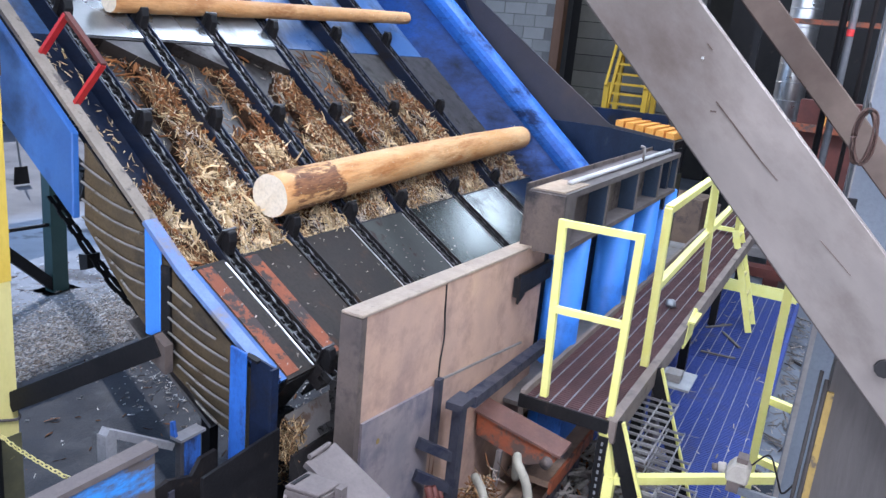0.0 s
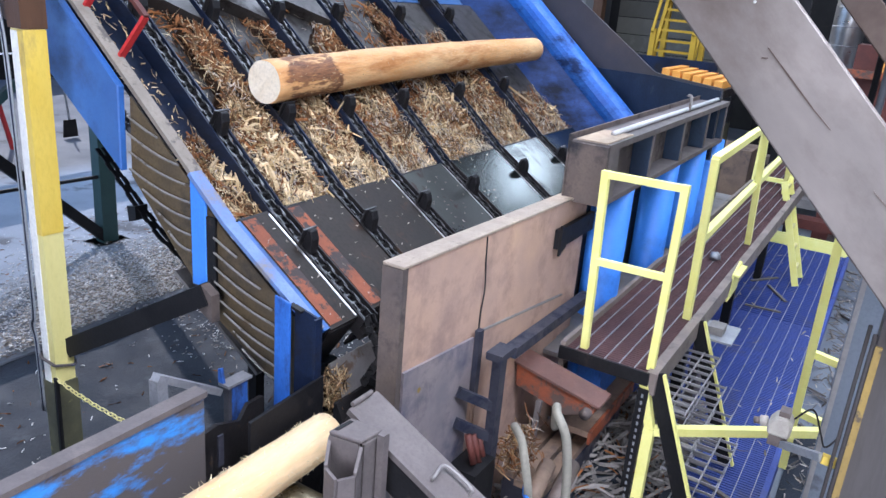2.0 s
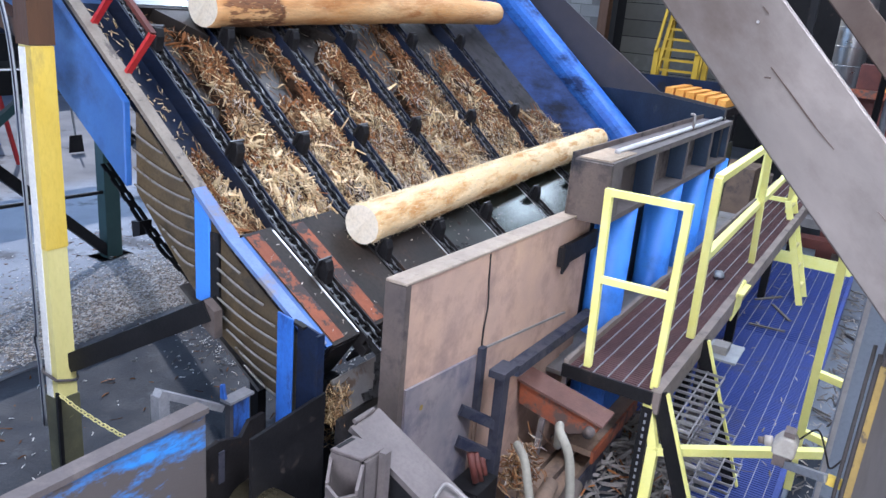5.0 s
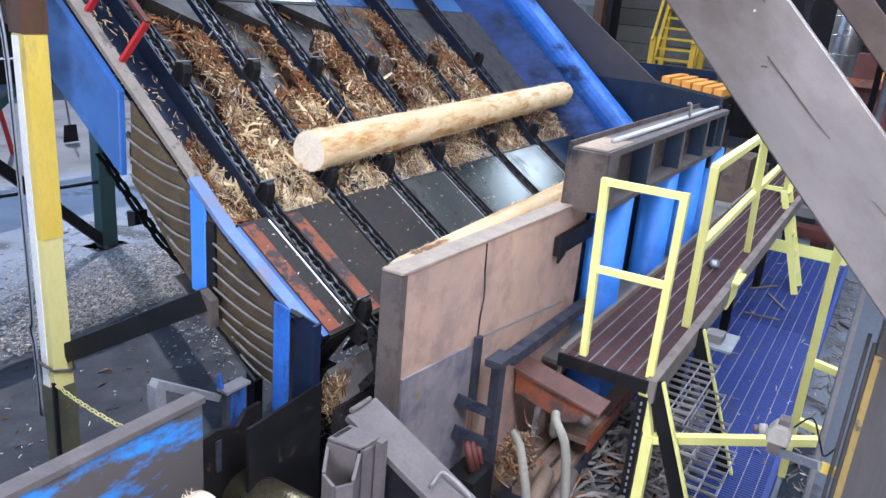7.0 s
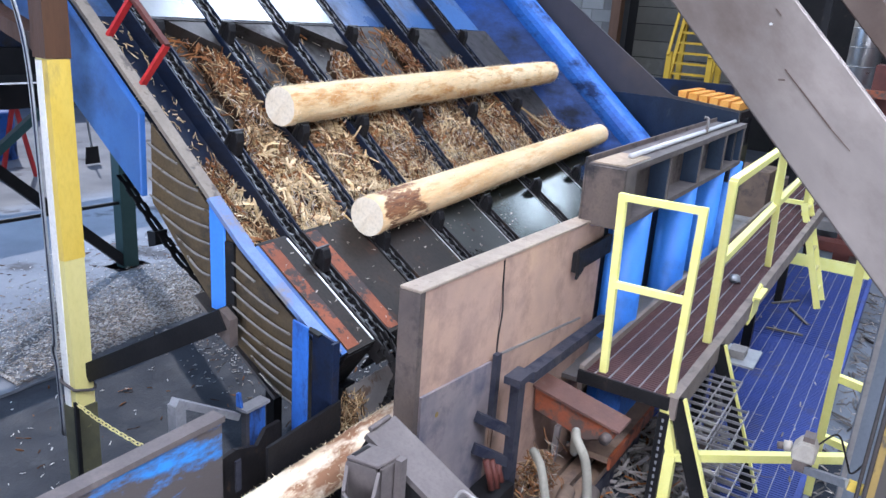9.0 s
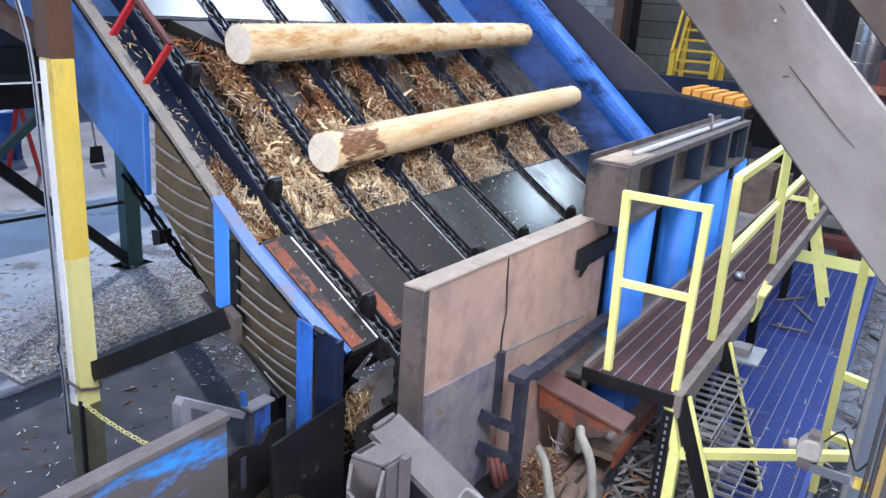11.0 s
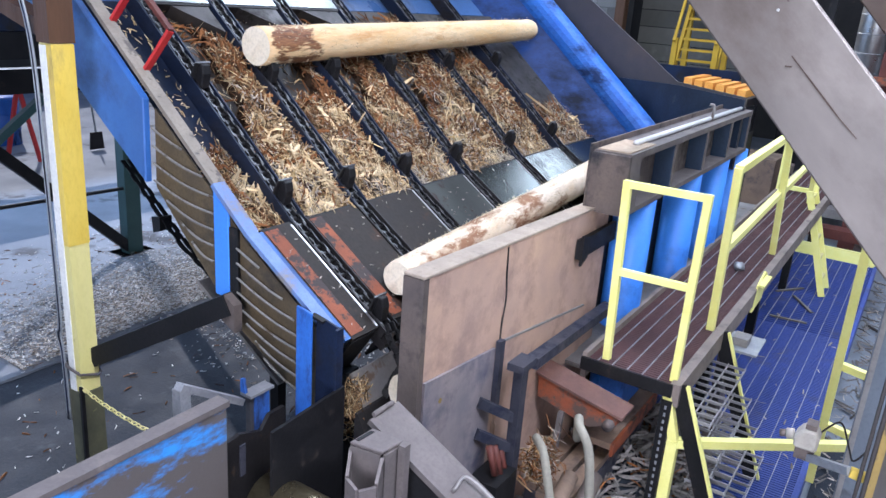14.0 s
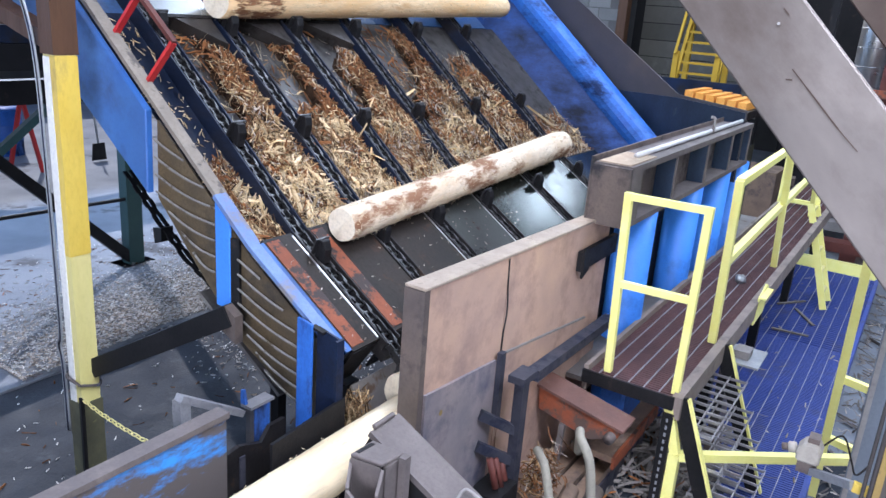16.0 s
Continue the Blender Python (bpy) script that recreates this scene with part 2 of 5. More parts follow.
TIMBER_BROWN = surf("brown_timber", (0.085, 0.038, 0.016), (0.055, 0.025, 0.012), 0.6, 0.8, scale=4, bump=0.3, stretch=(1, 1, 0.15))
TIMBER_DARK = surf("dark_timber", (0.085, 0.075, 0.07), (0.055, 0.05, 0.048), 0.7, 0.85, scale=4, bump=0.35, stretch=(1, 1, 0.12))
BLACK = surf("black_steel", (0.006, 0.006, 0.007), (0.014, 0.013, 0.014), 0.45, 0.65, metal=0.0, spec=0.2, scale=5, stain=(0.034, 0.027, 0.024), stain_scale=7, stain_at=0.60)
RUBBER = surf("grey_hose_rubber", (0.27, 0.25, 0.20), (0.20, 0.185, 0.15), 0.5, 0.65, scale=6)
CABLE = surf("dark_cable", (0.010, 0.008, 0.008), (0.022, 0.016, 0.014), 0.7, 0.85, scale=8)
LOUVRE = surf("brown_belt_screen", (0.060, 0.043, 0.024), (0.15, 0.105, 0.052), 0.5, 0.7, scale=3, stain=(0.025, 0.022, 0.020), stain_scale=2.2, stain_at=0.52, soft=0.15)
SLAT = surf("grey_curved_slat", (0.25, 0.235, 0.215), (0.16, 0.15, 0.135), 0.5, 0.7, metal=0.2, scale=8, stain=(0.08, 0.06, 0.04), stain_scale=9, stain_at=0.55)
CHIP = surf("bark_strip", (0.10, 0.046, 0.018), (0.33, 0.215, 0.11), 0.85, 0.95, scale=9, bump=0.2, island=0.85, spec=0.2)
CHIP_PALE = surf("wood_sliver", (0.42, 0.27, 0.11), (0.66, 0.53, 0.35), 0.85, 0.95, scale=9, bump=0.2, island=0.55, spec=0.2)
CHIP_RED = surf("red_brown_bark", (0.10, 0.040, 0.015), (0.22, 0.092, 0.032), 0.85, 0.95, scale=9, bump=0.2, island=0.7, spec=0.2)
CHIP_GREY = surf("grey_chip", (0.46, 0.40, 0.34), (0.24, 0.20, 0.165), 0.85, 0.95, scale=9, bump=0.2, island=0.65, spec=0.2)
SOIL = surf("bark_fines", (0.016, 0.009, 0.006), (0.045, 0.025, 0.014), 0.9, 0.97, scale=18, bump=0.9, fine=120, spec=0.1)
CHIPBED = surf("chip_bed", (0.24, 0.25, 0.27), (0.13, 0.14, 0.155), 0.9, 0.97, scale=14, bump=0.9, fine=90)
ROOF = surf("dark_roof_boards", (0.07, 0.06, 0.055), (0.05, 0.045, 0.04), 0.8, 0.9, scale=2)
WALLM = surf("dark_wall_cladding", (0.06, 0.055, 0.048), (0.04, 0.037, 0.034), 0.7, 0.85, scale=1.2)
LOG_END = surf("sawn_log_end", (0.78, 0.70, 0.56), (0.70, 0.60, 0.44), 0.75, 0.85, scale=14, bump=0.2)
LOG_WOOD = surf("peeled_log_wood", (0.62, 0.36, 0.16), (0.50, 0.24, 0.08), 0.6, 0.75, scale=5, bump=0.5, fine=50, stretch=(0.3, 1, 1), stain=(0.36, 0.16, 0.055), stain_scale=7, stain_at=0.52, soft=0.12)
LOG_PALE = surf("pale_peeled_log", (0.76, 0.60, 0.37), (0.62, 0.40, 0.18), 0.6, 0.75, scale=6, bump=0.6, fine=50, stretch=(0.3, 1, 1), stain=(0.44, 0.22, 0.07), stain_scale=11, stain_at=0.50, soft=0.12)
LOG_CREAM = surf("cream_peeled_log", (0.84, 0.73, 0.53), (0.74, 0.57, 0.34), 0.6, 0.75, scale=5, bump=0.5, fine=50, stretch=(0.25, 1, 1), stain=(0.58, 0.38, 0.18), stain_scale=9, stain_at=0.60, soft=0.12)
LOG_A = surf("log_wood_with_bark", (0.70, 0.46, 0.23), (0.54, 0.25, 0.075), 0.6, 0.75, scale=5, bump=0.6, fine=50, stretch=(0.22, 1, 1), stain=(0.36, 0.145, 0.04), stain_scale=6, stain_at=0.52, soft=0.14, bark=(0.10, 0.55))
LOG_C = surf("log_wood_with_bark_ring", (0.80, 0.62, 0.39), (0.64, 0.40, 0.18), 0.6, 0.75, scale=5, bump=0.6, fine=50, stretch=(0.22, 1, 1), stain=(0.48, 0.24, 0.08), stain_scale=7, stain_at=0.55, soft=0.14, bark=(0.06, 0.42))
LOG_MIX = surf("half_barked_log", (0.76, 0.66, 0.52), (0.56, 0.41, 0.26), 0.65, 0.8, scale=8, bump=0.6, fine=40, stretch=(0.4, 1, 1), stain=(0.23, 0.115, 0.06), stain_scale=5.5, stain_at=0.52, soft=0.09)
FIBRE = surf("wood_fibre", (0.76, 0.66, 0.46), (0.70, 0.56, 0.34), 0.8, 0.9, scale=9, island=0.25)
ROLLER = surf("greasy_bronze_roller", (0.17, 0.14, 0.085), (0.24, 0.20, 0.12), 0.25, 0.4, metal=0.8, scale=5, bump=0.1)
TRACK = surf("greasy_blue_track", (0.006, 0.009, 0.019), (0.010, 0.020, 0.050), 0.4, 0.6, scale=3, bump=0.08, spec=0.25, stain=(0.012, 0.010, 0.010), stain_scale=3.0, stain_at=0.47, soft=0.2, stretch=(1, 0.4, 1))
DECK_BLUE = surf("scuffed_deck_blue", (0.030, 0.075, 0.19), (0.055, 0.13, 0.30), 0.22, 0.45, scale=2.0, bump=0.05, spec=0.5, stain=(0.045, 0.048, 0.055), stain_scale=2.4, stain_at=0.50, soft=0.2, stretch=(1, 0.4, 1))
PAN = surf("bare_pan_steel", (0.055, 0.048, 0.044), (0.028, 0.025, 0.023), 0.35, 0.6, metal=0.35, scale=5, bump=0.08, stain=(0.018, 0.014, 0.012), stain_scale=6, stain_at=0.53, soft=0.15)
CHAIN_STEEL = surf("rubbed_chain_steel", (0.10, 0.098, 0.10), (0.045, 0.044, 0.046), 0.28, 0.5, metal=0.75, scale=12, stain=(0.012, 0.011, 0.011), stain_scale=20, stain_at=0.55)
SHEET_SIDE = surf("brownish_grey_sheet", (0.085, 0.078, 0.080), (0.055, 0.054, 0.064), 0.4, 0.6, metal=0.25, scale=1.4, bump=0.05, stain=(0.12, 0.095, 0.085), stain_scale=1.1, stain_at=0.52, soft=0.25, grain_mix=0.4)
SHEET_LOW = surf("scratched_dark_blue_sheet", (0.012, 0.022, 0.045), (0.022, 0.045, 0.085), 0.35, 0.55, metal=0.2, scale=1.6, bump=0.05, stain=(0.075, 0.085, 0.10), stain_scale=3.4, stain_at=0.62, soft=0.08, stretch=(1, 2.0, 0.8))
STRINGER = surf("dusty_tan_stringer", (0.27, 0.215, 0.18), (0.18, 0.145, 0.125), 0.55, 0.75, scale=4, stain=(0.09, 0.075, 0.07), stain_scale=5, stain_at=0.56, soft=0.15)
DUST = surf("settled_sawdust", (0.42, 0.33, 0.24), (0.30, 0.23, 0.17), 0.9, 0.97, scale=18, bump=0.6, fine=110)
# column yellow darkened for the shade low down, with some grime
SHADED_YELLOW = surf("shaded_grimy_yellow", (0.11, 0.105, 0.055), (0.055, 0.055, 0.040), 0.6, 0.8, scale=4, stain=(0.30, 0.27, 0.10), stain_scale=8, stain_at=0.60, soft=0.1)
WHITE = surf("white_paint", (0.78, 0.77, 0.73), (0.7, 0.69, 0.66), 0.5, 0.7, scale=5, stain=(0.4, 0.37, 0.3), stain_scale=8, stain_at=0.64)
DARK_RED = surf("dark_red_paint", (0.12, 0.03, 0.02), (0.075, 0.022, 0.018), 0.6, 0.7, scale=5)

# ---- builders ----
def thing(name, label, category, at=(0, 0, 0), group="", kind=""):
    ob = new(name)
    ob.location = at
    ob.empty_display_size = 0.1
    return tagged(ob, label, category, group, kind)


def base_of(ob):
    v = Vector(ob.location)
    while ob.parent:
        ob = ob.parent
        v += ob.location
    return v


def part(name, bm, material, parent=None, label="", bevel=0.0, smooth=False):
    """Links a bmesh, built in world coordinates, as one mesh under parent."""
    if bevel:
        bmesh.ops.bevel(bm, geom=[e for e in bm.edges if len(e.link_faces) == 2 and e.calc_face_angle(0) > 0.6], offset=bevel, segments=1, affect="EDGES", clamp_overlap=True)
    if parent is not None:
        bmesh.ops.translate(bm, verts=bm.verts, vec=-base_of(parent))
    me = bpy.data.meshes.new(name)
    bm.to_mesh(me)
    bm.free()
    if smooth:
        for p in me.polygons:
            p.use_smooth = True
    for m in material if isinstance(material, (list, tuple)) else (material,):
        me.materials.append(m)
    ob = new(name, me)
    ob.parent = parent
    if label:
        ob["label"] = label
    return ob


def box(bm, x0, x1, y0, y1, z0, z1, m=None):
    vs = [Vector((x, y, z)) for z in (z0, z1) for x, y in ((x0, y0), (x1, y0), (x1, y1), (x0, y1))]
    vs = [bm.verts.new(m @ v if m else v) for v in vs]
    for f in ((3, 2, 1, 0), (4, 5, 6, 7), (0, 1, 5, 4), (1, 2, 6, 5), (2, 3, 7, 6), (3, 0, 4, 7)):
        bm.faces.new([vs[i] for i in f])
    return bm


def prism(bm, pts, a, b, axis="x", m=None):
    """A polygon in the two other axes, drawn out from a to b along axis."""
    def at(u, v, w):
        p = {"x": (w, u, v), "y": (u, w, v), "z": (u, v, w)}[axis]
        return m @ Vector(p) if m else Vector(p)
    lo, hi = [bm.verts.new(at(u, v, a)) for u, v in pts], [bm.verts.new(at(u, v, b)) for u, v in pts]
    faces = [bm.faces.new(lo), bm.faces.new(hi)]
    n = len(pts)
    for i in range(n):
        faces.append(bm.faces.new((lo[i], lo[(i + 1) % n], hi[(i + 1) % n], hi[i])))
    bmesh.ops.recalc_face_normals(bm, faces=faces)
    return bm


def rod(bm, p, q, r, seg=10, r2=None, m=None, cap=True):
    p, q = Vector(p), Vector(q)
    if m:
        p, q = m @ p, m @ q
    d = (q - p).normalized()
    u = d.orthogonal().normalized()
    w = d.cross(u)
    r2 = r if r2 is None else r2
    rings = []
    for c, rr in ((p, r), (q, r2)):
        rings.append([bm.verts.new(c + rr * (math.cos(a) * u + math.sin(a) * w)) for a in (2 * math.pi * i / seg for i in range(seg))])
    for i in range(seg):
        bm.faces.new((rings[0][i], rings[0][(i + 1) % seg], rings[1][(i + 1) % seg], rings[1][i]))
    if cap:
        bm.faces.new(rings[0][::-1])
        bm.faces.new(rings[1])
    return bm


def bar(bm, p, q, w, h, up=(0, 0, 1)):
    """A rectangular bar from p to q, w across and h along up."""
    p, q, up = Vector(p), Vector(q), Vector(up)
    d = (q - p).normalized()
    s = d.cross(up)
    s = s.normalized() if s.length > 1e-4 else d.orthogonal().normalized()
    t = s.cross(d).normalized()
    vs = [bm.verts.new(c + a * s * w / 2 + b * t * h / 2) for c in (p, q) for a, b in ((-1, -1), (1, -1), (1, 1), (-1, 1))]
    for f in ((3, 2, 1, 0), (4, 5, 6, 7), (0, 1, 5, 4), (1, 2, 6, 5), (2, 3, 7, 6), (3, 0, 4, 7)):
        bm.faces.new([vs[i] for i in f])
    return bm


def hose(bm, pts, r, seg=8, steps=6):
    """A round hose through the points, on a smooth curve."""
    P = [Vector(p) for p in pts]
    P = [P[0] * 2 - P[1]] + P + [P[-1] * 2 - P[-2]]
    line = []
    for i in range(1, len(P) - 2):
        for k in range(steps):
            t = k / steps
            a, b, c, d = P[i - 1:i + 3]
            line.append(0.5 * (2 * b + (c - a) * t + (2 * a - 5 * b + 4 * c - d) * t * t + (3 * b - a - 3 * c + d) * t ** 3))
    line.append(P[-2])
    prev, u = None, None
    for i, c in enumerate(line):
        d = (line[min(i + 1, len(line) - 1)] - line[max(i - 1, 0)]).normalized()
        u = d.orthogonal().normalized() if u is None else (u - d * u.dot(d)).normalized()
        w = d.cross(u)
        ring = [bm.verts.new(c + r * (math.cos(2 * math.pi * j / seg) * u + math.sin(2 * math.pi * j / seg) * w)) for j in range(seg)]
        if prev:
            for j in range(seg):
                bm.faces.new((prev[j], prev[(j + 1) % seg], ring[(j + 1) % seg], ring[j]))
        else:
            bm.faces.new(ring[::-1])
        prev = ring
    bm.faces.new(prev)
    return bm


def B():
    return bmesh.new()


# frames of the log deck: local x along the logs, y up the slope, z off the surface
KNEE = (0.0, 2.58, 2.17)
DU = Matrix.Translation(KNEE) @ Matrix.Rotation(radians(41), 4, "X")
DL = Matrix.Translation(KNEE) @ Matrix.Rotation(radians(34), 4, "X")
CHAINS = [2.75, 3.25, 3.80, 4.40, 5.17, 5.92]
rng = random.Random(7)

# ---- the hall ----
floor = tagged(part("floor", box(B(), -30, 60, -30, 90, -0.3, 0.0), CONCRETE), "grey dusty concrete floor strewn with wood chips", "floor", kind="structure")
roof = B()
for x0, x1 in ((-9, -0.7), (1.7, 6.5), (8.7, 14.55), (16.65, 24)):
    box(roof, x0, x1, -9, 11.2, 7.4, 7.6)
for y0, y1 in ((-9, -5.6), (7.6, 11.2)):
    for x0, x1 in ((-0.7, 1.7), (6.5, 8.7), (14.55, 16.65)):
        box(roof, x0, x1, y0, y1, 7.4, 7.6)
for y in (-6, -3, 0, 3, 6, 9):
    box(roof, -9, 24, y - 0.08, y + 0.08, 7.05, 7.397)
tagged(part("ceiling", roof, ROOF), "dark board roof with long roof lights", "ceiling", kind="structure")
# south and west walls are never in view; added to keep outside light out
tagged(part("wall_south", box(B(), -9, 24, -9.3, -9, 0, 7.4), WALLM), "dark clad wall closing off the hall", "wall", kind="structure")
b = B()
for y0, y1, z0, z1 in ((-9.3, -5, 0, 7.4), (-5, 1, 5.7, 7.4), (-5, 1, 0, 0.7), (1, 1.3, 0, 7.4), (1.3, 2.4, 0, 0.8), (1.3, 2.4, 2.4, 7.4), (2.4, 11.2, 0, 7.4)):
    box(b, -9.3, -9, y0, y1, z0, z1)
tagged(part("wall_west", b, WALLM), "dark clad wall closing off the hall", "wall", kind="structure")
tagged(part("wall_east", box(B(), 24, 24.3, -9.3, 11.2, 0, 7.4), WALLM), "dark clad wall closing off the hall", "wall", kind="structure")


# ---- the log deck ----
deck = thing("log_deck", "blue steel inclined log deck with chain tracks and worn steel slabs", "log conveyor", (4.6, 3.4, 0))
SLABS = [(2.49, 2.69), (2.81, 3.19), (3.31, 3.74), (3.86, 4.34), (4.46, 5.11), (5.23, 5.86), (5.98, 6.62)]
for i, (x0, x1) in enumerate(SLABS):
    slab = part("slab", box(B(), x0, x1, -0.70, 0.0, -0.02, 0.0, DL), SLAB if i < 3 else SLAB_MID if i == 3 else SLAB_BRIGHT, deck, "worn dark steel slab" if i < 4 else "polished shiny steel slab", bevel=0.004)
    if i in (0, 2, 3, 4, 5):
        part("worn_edge", box(B(), x1 - 0.014, x1 - 0.003, -0.69, -0.01, 0.0005, 0.003, DL), PIPE, slab, "bright rubbed edge")
    part("slab_apron", box(B(), x0, x1, -0.705, -0.69, -0.30, -0.022, DL), STEEL_DARK, slab)
    part("slab_lip", box(B(), x0, x1, 0.0, 0.012, -0.094, -0.004, DU), STEEL_DARK, deck)
for x0, x1 in ((2.50, 2.585), (2.815, 2.90)):
    part("primer_stripe", box(B(), x0, x1, -0.68, -0.01, 0.001, 0.004, DL), PRIMER, deck, "orange primer stripe")
part("blue_stripe", box(B(), 2.450, 2.489, -0.69, -0.005, -0.016, 0.003, DL), BLUE_PANEL, deck, "scuffed blue edge strip")
part("pan", box(B(), 2.47, 6.75, 0.0, 1.6, -0.115, -0.095, DU), PAN, deck, "bare rubbed steel pan")
part("side_pan", box(B(), 2.47, 2.692, 0.42, 1.6, -0.0945, -0.088, DU), TRACK, deck, "greasy dark blue side plate")
for i, (x0, x1) in enumerate(SLABS):
    if i in (1, 2, 3):
        part("upper_slab", box(B(), x0, x1, 1.52, 4.4, -0.02, 0.0, DU), SLAB_UPPER, deck, "shiny pale steel slab", bevel=0.004)
        part("riser", box(B(), x0, x1, 1.50, 1.515, -0.095, -0.003, DU), STEEL_DARK, deck)
        part("gusset", prism(B(), [(x1 - 0.02, 1.30), (x1 - 0.02, 1.498), (x0 + 0.10, 1.498)], -0.093, -0.008, "z", DU), PAN, deck)
    else:
        part("upper_plate", box(B(), x0, x1, 1.601, 4.4, -0.11, -0.09, DU), DECK_BLUE, deck, "scuffed blue deck plate")
for x in CHAINS:
    b = B()
    box(b, x - 0.055, x - 0.045, 0.0, 4.4, -0.094, 0.004, DU)
    box(b, x + 0.045, x + 0.055, 0.0, 4.4, -0.094, 0.004, DU)
    box(b, x - 0.045, x + 0.045, 0.0, 4.4, -0.09, -0.05, DU)
    part("chain_track", b, TRACK, deck, "dark blue chain track")
    b = B()
    box(b, x - 0.055, x + 0.055, -0.78, 0.0, -0.10, -0.05, DL)
    box(b, x - 0.056, x - 0.047, -0.74, 0.0, -0.05, 0.008, DL)
    box(b, x + 0.047, x + 0.056, -0.74, 0.0, -0.05, 0.008, DL)
    part("lower_track", b, STEEL_DARK, deck)
# near side: rail, blue panel, louvred screen
b = B()
box(b, 2.38, 2.448, -0.68, 0.0, 0.0, 0.022, DL)
part("side_rail", b, RAIL_BLUE, deck, "worn blue flat bar")
part("side_rail", box(B(), 2.38, 2.455, 0.0, 0.30, 0.0, 0.022, DU), RAIL_BLUE, deck, "pale blue scuffed flat bar")
part("side_rail", box(B(), 2.39, 2.46, 0.30, 4.4, 0.0, 0.022, DU), RAIL_TAN, deck, "bare grey flat bar")
YZ = lambda y: 2.17 + (y - 2.58) * math.tan(radians(41))
part("side_panel", prism(B(), [(3.255, YZ(3.255) - 0.03), (3.265, 2.30), (5.9, 4.38), (5.9, YZ(5.9) - 0.03)], 2.36, 2.40), BLUE_PANEL, deck, "scuffed light blue side panel", bevel=0.006)
part("screen", prism(B(), [(2.1, 1.80), (2.58, 2.13), (3.22, 2.68), (3.235, 2.28), (2.95, 1.98), (2.62, 1.66), (2.2, 1.42), (2.1, 1.42)], 2.40, 2.41), LOUVRE, deck, "brown screen behind curved slats")
def slats(y0, z0, y1, z1, drop, shift, count, cut):
    """Curved slats between two uprights, one below the other; only what lies under the rail."""
    for i in range(count):
        ya, za = y0 - max(0, i - cut) * shift, z0 - drop * i
        pts = [(2.385, ya + (y1 - ya) * k / 6, za + (z1 - drop * 0.93 * i - za) * k / 6 - 0.02 * math.sin(math.pi * k / 6)) for k in range(7)]
        pts = [p for p in pts if p[2] < YZ(p[1]) - 0.02 and p[2] < DLZ(p[1]) - 0.02]
        if len(pts) > 2:
            part("slat", hose(B(), pts, 0.006, 6, 3), SLAT, deck)


DLZ = lambda y: 2.17 + (y - 2.58) * math.tan(radians(34)) if y < 2.58 else 9.0
slats(3.23, 2.67, 2.80, 2.56, 0.088, 0.09, 8, 4)
slats(2.64, 2.17, 2.19, 2.03, 0.075, 0.06, 9, 5)
part("stanchion", prism(B(), [(2.69, 1.82), (2.795, 1.82), (2.795, YZ(2.795) - 0.004), (2.69, YZ(2.69) - 0.004)], 2.382, 2.399), BLUE_CLEAN, deck, "blue square stanchion", bevel=0.006)
part("stanchion_back", box(B(), 2.384, 2.399, 2.63, 2.688, 1.80, 2.19), BLACK, deck)
# far side: flared blue wall with a round nose, and the stained sheet behind
nose = [(7.06 + 0.15 * math.cos(a), 0.23 + 0.15 * math.sin(a)) for a in (math.pi * (1.12 - 1.12 * k / 12) for k in range(13))]
# the light on the upturned nose is put into its brighter blue
part("chute_nose", prism(B(), nose + [(7.21, 0.0), (6.95, 0.0)], -0.75, 4.4, "y", DU), BLUE_NOSE, deck, "blue rounded chute top in a lit tone")
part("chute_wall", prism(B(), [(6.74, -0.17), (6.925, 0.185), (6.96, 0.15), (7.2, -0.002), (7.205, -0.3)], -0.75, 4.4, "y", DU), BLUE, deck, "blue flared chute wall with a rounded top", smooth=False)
part("side_sheet", prism(B(), [(1.47, 2.62), (2.12, 2.69), (6.2, 5.55), (6.2, 2.2), (1.47, 1.95)], 7.40, 7.42), SHEET_SIDE, deck, "stained brownish-grey steel sheet")
part("lower_sheet", prism(B(), [(1.48, 2.60), (2.12, 2.662), (3.4, 2.672), (3.4, 2.2), (1.48, 1.97)], 7.388, 7.398), SHEET_LOW, deck, "scratched dark blue lower sheet")

# ---- stop plate, beam and blue posts ----
TOP_TAN = surf("tan_worn_bar", (0.40, 0.32, 0.24), (0.29, 0.235, 0.19), 0.5, 0.7, scale=6, bump=0.15, stain=(0.18, 0.145, 0.13), stain_scale=7, stain_at=0.57, soft=0.12)
stop = thing("stop_plate", "rusty brown steel stop plate below the log deck", "steel plate", (3.4, 1.63, 0))
part("panel", prism(B(), [(2.48, 0.3), (3.18, 0.3), (3.18, 2.169), (2.48, 2.189)], 1.60, 1.62, "y"), PLATE, stop)
part("panel", prism(B(), [(3.19, 0.3), (4.55, 0.3), (4.55, 2.128), (3.19, 2.168)], 1.60, 1.62, "y"), PLATE, stop)
part("end_flange", box(B(), 2.44, 2.48, 1.595, 1.70, 0.0, 2.19), BEAM, stop)
part("top_bar", prism(B(), [(2.44, 2.192), (4.4, 2.135), (4.4, 2.15), (2.44, 2.207)], 1.592, 1.70, "y"), TOP_TAN, stop, bevel=0.003)
part("lower_plate", prism(B(), [(2.485, 1.70), (3.12, 1.64), (3.12, 0.3), (2.485, 0.3)], 1.585, 1.598, "y"), PLATE_LOW, stop, "bluish stained lower plate")
part("lower_plate", prism(B(), [(3.215, 1.638), (4.3, 1.50), (4.3, 0.3), (3.215, 0.3)], 1.590, 1.598, "y"), PLATE, stop, "stained brown lower plate")
part("weld_seam", bar(B(), (3.20, 1.594, 1.645), (4.3, 1.594, 1.507), 0.012, 0.010), RAW, stop, "pale weld seam")
